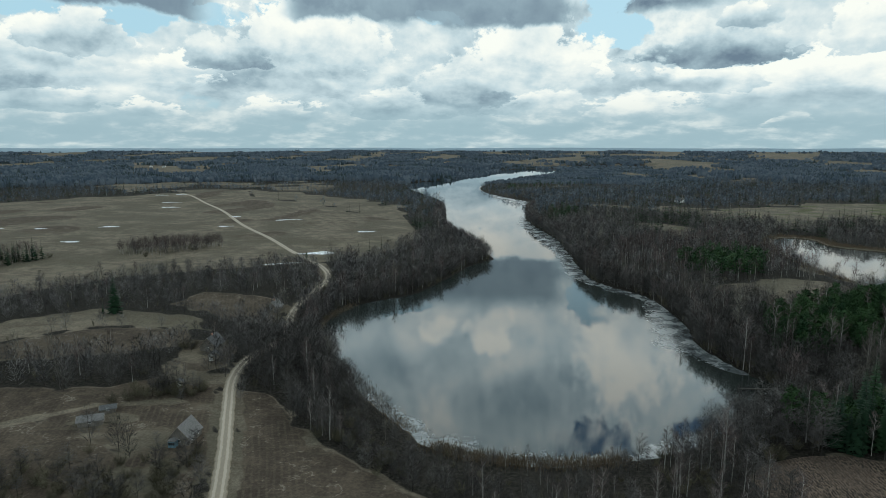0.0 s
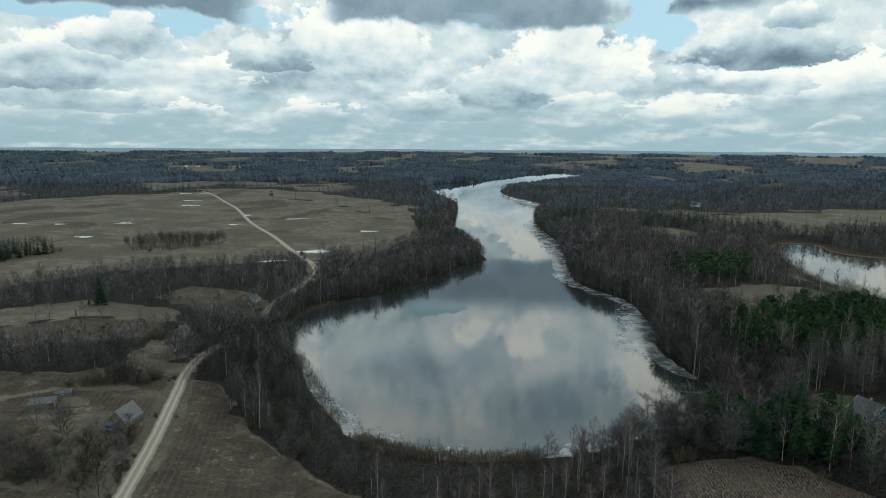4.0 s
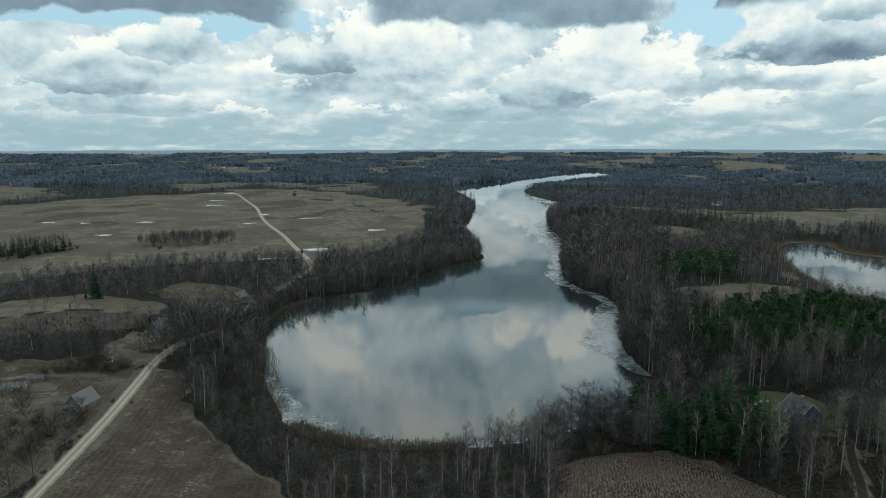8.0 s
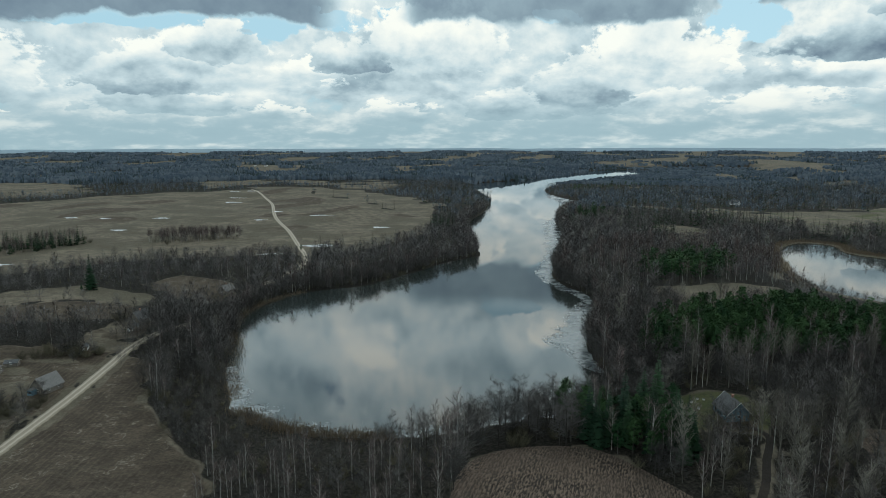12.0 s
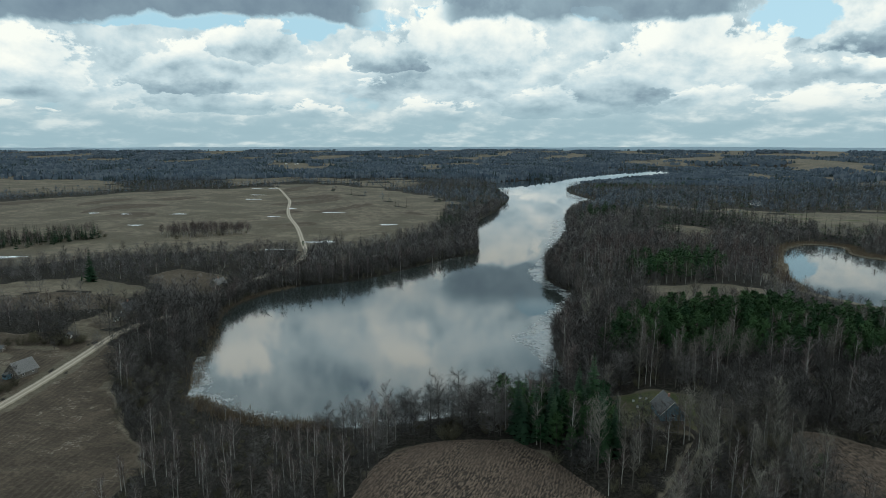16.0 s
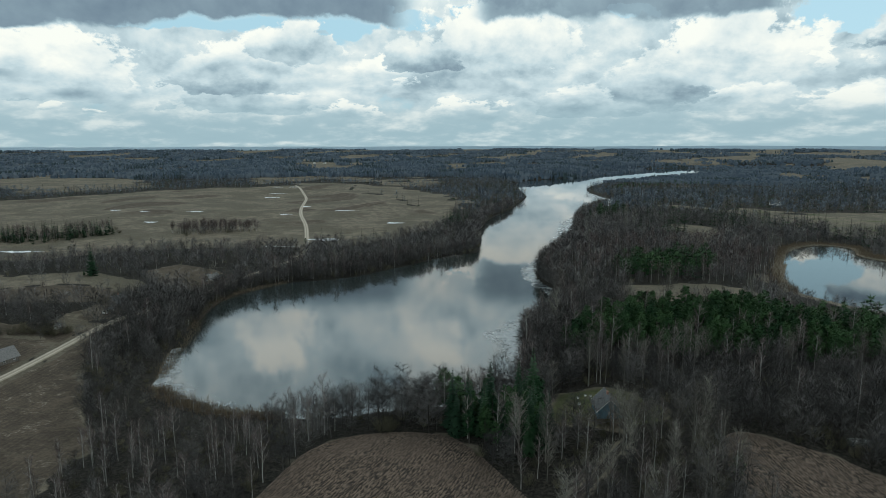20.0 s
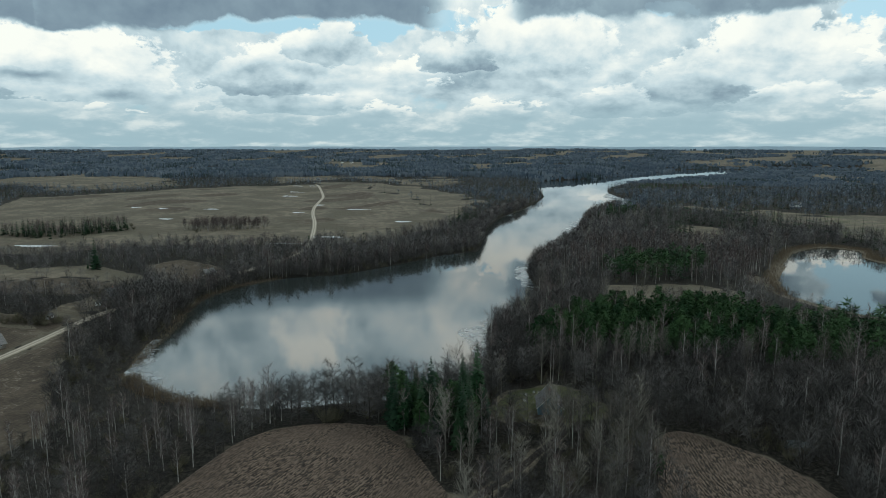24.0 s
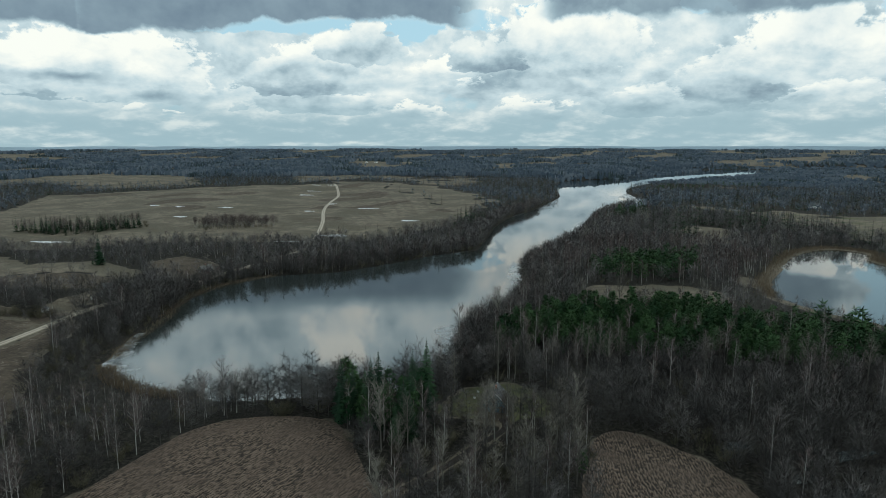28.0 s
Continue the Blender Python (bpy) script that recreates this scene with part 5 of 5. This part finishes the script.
# ---- buildings and single things ----
def box(bm, x0, x1, y0, y1, z0, z1):
    v = [bm.verts.new((x, y, z)) for z in (z0, z1) for x, y in ((x0, y0), (x1, y0), (x1, y1), (x0, y1))]
    for q in ((3, 2, 1, 0), (4, 5, 6, 7), (0, 1, 5, 4), (1, 2, 6, 5), (2, 3, 7, 6), (3, 0, 4, 7)):
        bm.faces.new([v[i] for i in q])


def solid(name, build, mat, parent, label=""):
    bm = bmesh.new()
    build(bm)
    bmesh.ops.recalc_face_normals(bm, faces=bm.faces)
    me = bpy.data.meshes.new(name)
    bm.to_mesh(me)
    bm.free()
    me.materials.append(mat)
    return part(name, me, parent, label)


def prism(bm, pts, y0, y1):
    """An upright outline in x and z, drawn out along y."""
    a, b = [bm.verts.new((x, y0, z)) for x, z in pts], [bm.verts.new((x, y1, z)) for x, z in pts]
    bm.faces.new(a)
    bm.faces.new(b[::-1])
    for i in range(len(pts)):
        j = (i + 1) % len(pts)
        bm.faces.new((a[j], a[i], b[i], b[j]))


def house(name, label, x, y, turn, long, wide, wall, rise, wall_mat, roof_mat, windows=2, chimney=True, porch=None, sink=0.4, lean=0.0):
    """A gabled house; its ridge runs along its own y."""
    ob = new(name)
    ob.matrix_world = pose(x, y, z_at(x, y), lean, 0, turn)
    w, l = wide / 2, long / 2
    solid("wall", lambda bm: prism(bm, [(-w, -sink), (w, -sink), (w, wall), (0, wall + rise - 0.06), (-w, wall)], -l, l), wall_mat, ob)
    over, thick = 0.5, 0.14
    k = rise / w
    for s in (-1, 1):
        pts = [(0, wall + rise), (s * (w + over), wall - over * k), (s * (w + over), wall - over * k + thick), (0, wall + rise + thick)]
        roof = solid("roof", lambda bm: prism(bm, pts, -l - over, l + over), roof_mat, ob)

        def battens(bm):
            n = int(long / 1.1)
            for i in range(n + 1):
                yy = -l - over + 0.06 + (long + 2 * over - 0.2) * i / n
                q = [(a, b + thick * (1 if j < 2 else 1.35)) for j, (a, b) in enumerate(((s * 0.05, wall + rise - 0.05 * k), (s * (w + over), wall - over * k), (s * (w + over), wall - over * k), (s * 0.05, wall + rise - 0.05 * k)))]
                prism(bm, q, yy, yy + 0.09)
        solid("roof_ribs", battens, roof_mat, roof)
    for s in (-1, 1):
        for e in (-1, 1):
            pts = [(0, wall + rise - 0.1), (e * (w + over), wall - over * k - 0.1), (e * (w + over), wall - over * k + 0.16), (0, wall + rise + 0.17)]
            solid("bargeboard", lambda bm: prism(bm, pts, s * (l + over) - 0.03 + s * 0.035, s * (l + over) + 0.03 + s * 0.035), M_PALEPAINT if wall_mat is M_BLUE else M_STUMP, ob)
    if chimney:
        stack = solid("chimney", lambda bm: box(bm, -0.3, 0.3, -0.35, 0.35, wall + rise * 0.4, wall + rise + 0.9), M_BRICK, ob, "sooty brick chimney")
        solid("chimney_cap", lambda bm: box(bm, -0.37, 0.37, -0.42, 0.42, wall + rise + 0.9, wall + rise + 1.0), M_BRICK, stack)
    spots = [(s, (i + 0.5) / windows * long - l) for s in (-1, 1) for i in range(windows)]
    for s, yy in spots:
        win = solid("window", lambda bm: [box(bm, min(s * (w + 0.002), s * (w + 0.05)), max(s * (w + 0.002), s * (w + 0.05)), yy + a, yy + b, c, d) for a, b, c, d in
                                         ((-0.5, 0.5, 1.0, 1.1), (-0.5, 0.5, 2.0, 2.1), (-0.5, -0.41, 1.1, 2.0), (0.41, 0.5, 1.1, 2.0), (-0.03, 0.03, 1.1, 2.0))], M_PALEPAINT, ob)
        solid("pane", lambda bm: box(bm, min(s * (w + 0.003), s * (w + 0.02)), max(s * (w + 0.003), s * (w + 0.02)), yy - 0.41, yy + 0.41, 1.1, 2.0), M_GLASS, win)
    for s in (-1, 1):
        win = solid("window", lambda bm: [box(bm, a, b, min(s * (l + 0.002), s * (l + 0.05)), max(s * (l + 0.002), s * (l + 0.05)), c, d) for a, b, c, d in
                                         ((-0.45, 0.45, 1.1, 1.2), (-0.45, 0.45, 2.0, 2.1), (-0.45, -0.37, 1.2, 2.0), (0.37, 0.45, 1.2, 2.0))], M_PALEPAINT, ob)
        solid("pane", lambda bm: box(bm, -0.37, 0.37, min(s * (l + 0.003), s * (l + 0.02)), max(s * (l + 0.003), s * (l + 0.02)), 1.2, 2.0), M_GLASS, win)
    solid("door", lambda bm: box(bm, w * 0.35, w * 0.35 + 0.9, -l - 0.05, -l - 0.002, 0.0, 2.0), M_STUMP, ob)
    if porch:
        px, py, pw, pl, ph = porch
        box_ = solid("porch", lambda bm: box(bm, px - pw / 2, px + pw / 2, py - pl / 2, py + pl / 2, -0.4, ph), M_BLUE, ob, "faded blue glazed porch")
        solid("porch_roof", lambda bm: prism(bm, [(px - pw / 2 - 0.2, ph), (px + pw / 2 + 0.2, ph), (px + pw / 2 + 0.2, ph + 0.1), (px, ph + 0.55), (px - pw / 2 - 0.2, ph + 0.1)], py - pl / 2 - 0.2, py + pl / 2 + 0.2), M_ROOF, box_)
        for i in range(3):
            solid("pane", lambda bm: box(bm, px - pw / 2 + 0.15 + i * (pw - 0.2) / 3, px - pw / 2 + 0.05 + (i + 1) * (pw - 0.2) / 3, py - pl / 2 - 0.03, py - pl / 2 - 0.002, 1.0, 1.9), M_GLASS, box_)
    return tagged(ob, label, "house")


house("farmhouse", "old weathered timber farmhouse with a pale sheet roof", -92.6, 207.2, -4, 9, 7, 2.5, 4.0, M_WALL, M_ROOF, 2, False, (-1.5, -5.6, 2.4, 2.2, 2.3))
house("barn", "low weathered timber barn with a sagging grey roof", -131.3, 218.9, -70, 8, 5, 2.1, 1.3, M_WALL, M_ROOF, 1, False)
house("shed", "small dark plank shed beside the barn", -130.4, 228.8, -66, 5, 3.4, 1.8, 0.9, M_WALL, M_ROOFDARK, 1, False)
house("cottage", "grey timber cottage with a steep slate-grey roof among trees", -116.9, 298.8, -6, 10, 7.5, 2.6, 4.0, M_WALL, M_ROOFDARK, 2, True)
house("shed", "small dark outbuilding in the trees", -111.0, 285.8, 20, 4.5, 3.5, 2.1, 1.0, M_WALL, M_ROOFDARK, 1, False)
house("cottage", "small roadside cottage with a pale worn roof", -106.2, 371.7, -10, 9, 6.5, 2.5, 3.2, M_WALL, M_ROOF, 2, True)
house("cottage", "blue-walled wooden cottage with a dark steep roof", 169.5, 215, 14, 9.5, 8, 2.6, 4.0, M_BLUE, M_ROOFDARK, 2, True)
house("hut", "small pale broken hut among garden bushes", -114.0, 253.5, 25, 3.5, 2.6, 1.9, 0.7, M_PALEPAINT, M_ROOFDARK, 1, False)
house("hut", "small white roadside hut", -111.4, 282.9, 15, 2.6, 2.2, 1.9, 0.5, M_PALEPAINT, M_ROOF, 1, False)
for hx, hy, tn in ((-846, 1573, 30), (-1110, 2480, 70), (-1180, 2520, 10), (380, 1010, 40), (-640, 2250, 60)):
    house("farmhouse", "distant pale farmhouse among woods", hx, hy, tn, 13, 9, 3.4, 3.5, M_PALEPAINT, M_ROOF, 2, False)


def jetty(x, y, turn, long):
    """A narrow plank jetty on posts."""
    ob = new("jetty")
    ob.matrix_world = pose(x, y, 0, 0, 0, turn)
    n = int(long / 0.35)
    for i in range(n):
        a = -long / 2 + i * 0.35
        solid("plank", lambda bm: box(bm, a, a + 0.31, -0.6, 0.6, 0.46 + 0.02 * (i % 3), 0.52 + 0.02 * (i % 3)), M_WETWOOD, ob)
    for i in range(6):
        for s in (-0.5, 0.5):
            a = -long / 2 + 0.4 + i * (long - 0.8) / 5
            solid("post", lambda bm: box(bm, a - 0.08, a + 0.08, s - 0.08, s + 0.08, -1.6, 0.8), M_WETWOOD, ob)
    for s in (-0.45, 0.45):
        solid("beam", lambda bm: box(bm, -long / 2, long / 2, s - 0.06, s + 0.06, 0.32, 0.455), M_WETWOOD, ob)
    return tagged(ob, "dark wet narrow plank jetty reaching into the lake", "jetty")


jetty(128.5, 255.2, -2, 19)



def crate(x, y, turn, size):
    """A small lidded box of pale boards on two runners."""
    ob = new("wooden_box")
    ob.matrix_world = pose(x, y, z_at(x, y) + 0.02, 0, 0, turn)
    w = size / 2
    solid("body", lambda bm: box(bm, -w, w, -w, w, 0.12, 0.12 + size * 0.9), M_PALEPAINT, ob)
    solid("lid", lambda bm: box(bm, -w - 0.06, w + 0.06, -w - 0.06, w + 0.06, 0.124 + size * 0.9, 0.2 + size * 0.9), M_ROOF, ob, "grey sheet lid")
    for sx in (-0.7, 0.7):
        solid("runner", lambda bm: box(bm, w * sx - 0.05, w * sx + 0.05, -w, w, -0.1, 0.116), M_STUMP, ob)
    return tagged(ob, "small pale wooden box standing on yard grass", "box", group="boxes in the yard")


for bx, by, turn, size in ((159, 226.5, 10, 0.7), (161.5, 229, 40, 0.65), (160, 219.5, -15, 0.75), (163.5, 228, 25, 0.6)):
    crate(bx, by, turn, size)


def brush_heap(x, y, wide, count, seed, label):
    """Cut branches thrown on a heap."""
    r = np.random.RandomState(seed)
    pieces = []
    for i in range(count):
        a, d = r.rand() * 6.283, wide * math.sqrt(r.rand())
        h = 0.25 + 1.1 * (1 - d / wide) * r.rand()
        p = np.array((math.cos(a) * d, math.sin(a) * d, h))
        w = np.array((*r.normal(0, 1, 2), r.normal(0, 0.25)))
        w *= (0.8 + 1.2 * r.rand()) / np.linalg.norm(w)
        lo, hi = p - w, p + w
        lo[2], hi[2] = max(lo[2], -0.1), max(hi[2], 0.02)
        pieces.append(tube(lo, hi, 0.05, 0.025, 4))
    ob = new("brush_heap", mesh_from("brush_heap", *joined(pieces), [M_STUMP], smooth=True))
    ob.matrix_world = pose(x, y, z_at(x, y))
    return tagged(ob, label, "heap", kind="stuff")


brush_heap(-81.5, 175.5, 3.2, 90, 3, "heap of pale cut branches among roadside bushes")
brush_heap(-81, 183, 1.6, 40, 4, "small heap of pale cut branches by the road")
brush_heap(-120, 257, 2.4, 50, 5, "heap of grey cut branches beside the old hut")
brush_heap(178, 190, 1.4, 34, 6, "small heap of pale branches beside the muddy track")

# trees and bushes that stand alone
SINGLES = [(SPRUCE, -192.0, 352.2, 1.45), (SPRUCE, -198.4, 351.1, 0.35), (PINE, -122.0, 533.1, 0.42), (ASPEN, 174.9, 239.5, 1.1), (ASPEN, 182.0, 245.8, 1.0), (ASPEN, 168.0, 243.6, 0.95), (ASPEN, 205.1, 264.1, 1.0),
           (ASPEN, 273.5, 254.4, 1.05), (ASPEN, 164.0, 272.8, 1.0), (ALDER, 56.0, 188.9, 1.0), (BIRCH, 70.9, 192.3, 1.05), (BIRCH, 66.9, 190.7, 0.9), (BIRCH, -46.8, 211.6, 0.7), (BIRCH, -39.9, 207.3, 0.75), (BIRCH, -51.7, 215.7, 0.8)]
SINGLES += [(SPRUCE, 131.5, 195.2, 1.15), (PINE, 139.2, 190.5, 0.8), (PINE, 125.7, 196.8, 0.9), (PINE, 205.0, 180.1, 0.6), (ALDER, -260.0, 462.6, 0.9), (ALDER, -211.3, 476.5, 0.8), (WILLOW, -263.9, 539.7, 1.22), (BIRCH, -248.4, 540.3, 0.7),
           (WILLOW, -127.4, 238.5, 1.62), (WILLOW, -122.3, 242.3, 1.49), (WILLOW, -132.4, 235.7, 1.22), (WILLOW, -105.9, 188.8, 1.08), (WILLOW, -98.8, 191.4, 0.94), (WILLOW, -88.9, 179.7, 1.22), (WILLOW, -105.1, 179.6, 1.35), (WILLOW, -95.0, 171.3, 1.22),
           (WILLOW, -113.2, 183.7, 1.08), (WILLOW, -84.8, 194.9, 0.68), (WILLOW, -108.6, 244.6, 1.22), (ALDER, -106.4, 237.3, 0.5), (ALDER, -103.2, 247.5, 0.6), (BIRCH, -113.0, 257.4, 0.6), (WILLOW, -119.3, 254.0, 1.35), (ALDER, -99.8, 202.0, 0.45)]
SINGLES += [(ASPEN, -56, 273, 0.95), (ALDER, -52, 263, 1.35), (ALDER, -60, 285, 1.4), (ALDER, -68, 299, 1.4), (ALDER, -47, 254, 1.25), (ALDER, -63, 275, 1.3), (ALDER, -76, 308, 1.3),
            (ALDER, 66, 180, 1.05), (BIRCH, 78, 188, 1.0), (BIRCH, 75, 187, 0.9), (PINE, 162, 322, 0.7), (WILLOW, -30.4, 200.1, 1.08), (WILLOW, -36.1, 204.5, 0.94), (WILLOW, -342.5, 531.9, 1.22), (WILLOW, -360.1, 545.9, 1.35), (WILLOW, -150.5, 495.0, 1.22), (ALDER, -163.5, 488.9, 0.7), (ALDER, -112.6, 308.6, 0.7), (ALDER, -124.6, 292.5, 0.7)]
SINGLES += [(ASPEN, 171, 201, 0.9), (ASPEN, 174, 198, 1.0), (ASPEN, 177.5, 201, 0.95), (BIRCH, 172, 195, 1.0), (ASPEN, 179, 197, 0.9), (BIRCH, 176, 193, 1.0), (ALDER, 181, 204, 1.2), (ALDER, 175, 204, 1.0), (WILLOW, 170, 205, 1.0), (ALDER, 183, 211, 1.0), (BIRCH, 162, 188, 0.9), (BIRCH, 158, 181, 0.85)]
SINGLES += [(ASPEN, 188, 261, 1.0), (ASPEN, 193, 258, 1.1), (ASPEN, 197, 262, 1.15), (ASPEN, 201, 259, 1.0), (ASPEN, 236, 268, 1.0), (ASPEN, 262, 275, 1.05), (ASPEN, 291, 282, 1.1), (ASPEN, 318, 296, 1.1), (ASPEN, 150, 226, 0.9), (ASPEN, 146, 222, 0.95), (BIRCH, 218, 264, 1.0), (BIRCH, 246, 272, 1.1), (BIRCH, 276, 276, 1.1), (BIRCH, 305, 290, 1.15)]
HEDGES = [(-112, 174, 16, 9, 26), (-92, 170, 12, 8, 22), (-128, 186, 14, 7, 16), (-88, 184, 8, 6, 10), (-36, 208, 8, 8, 12), (-22, 192, 8, 8, 12), (-136, 172, 14, 8, 14), (-118, 247, 13, 7, 34), (-104, 248, 6, 5, 8), (-84, 192, 3, 8, 5), (-128, 296, 6, 8, 8), (-100, 300, 5, 7, 6)]
r = np.random.RandomState(12)
for hx, hy, ha, hb, count in HEDGES:
    for i in range(count):
        SINGLES.append((WILLOW if i % 4 else ALDER, hx + r.normal(0, ha * 0.5), hy + r.normal(0, hb * 0.5), (0.8 if i % 4 else 0.5) + 0.5 * r.rand()))
for i, (kind, sx, sy, big) in enumerate(SINGLES):
    plant_tree(kind, i, sx, sy, z_at(sx, sy), big, i * 1.7)
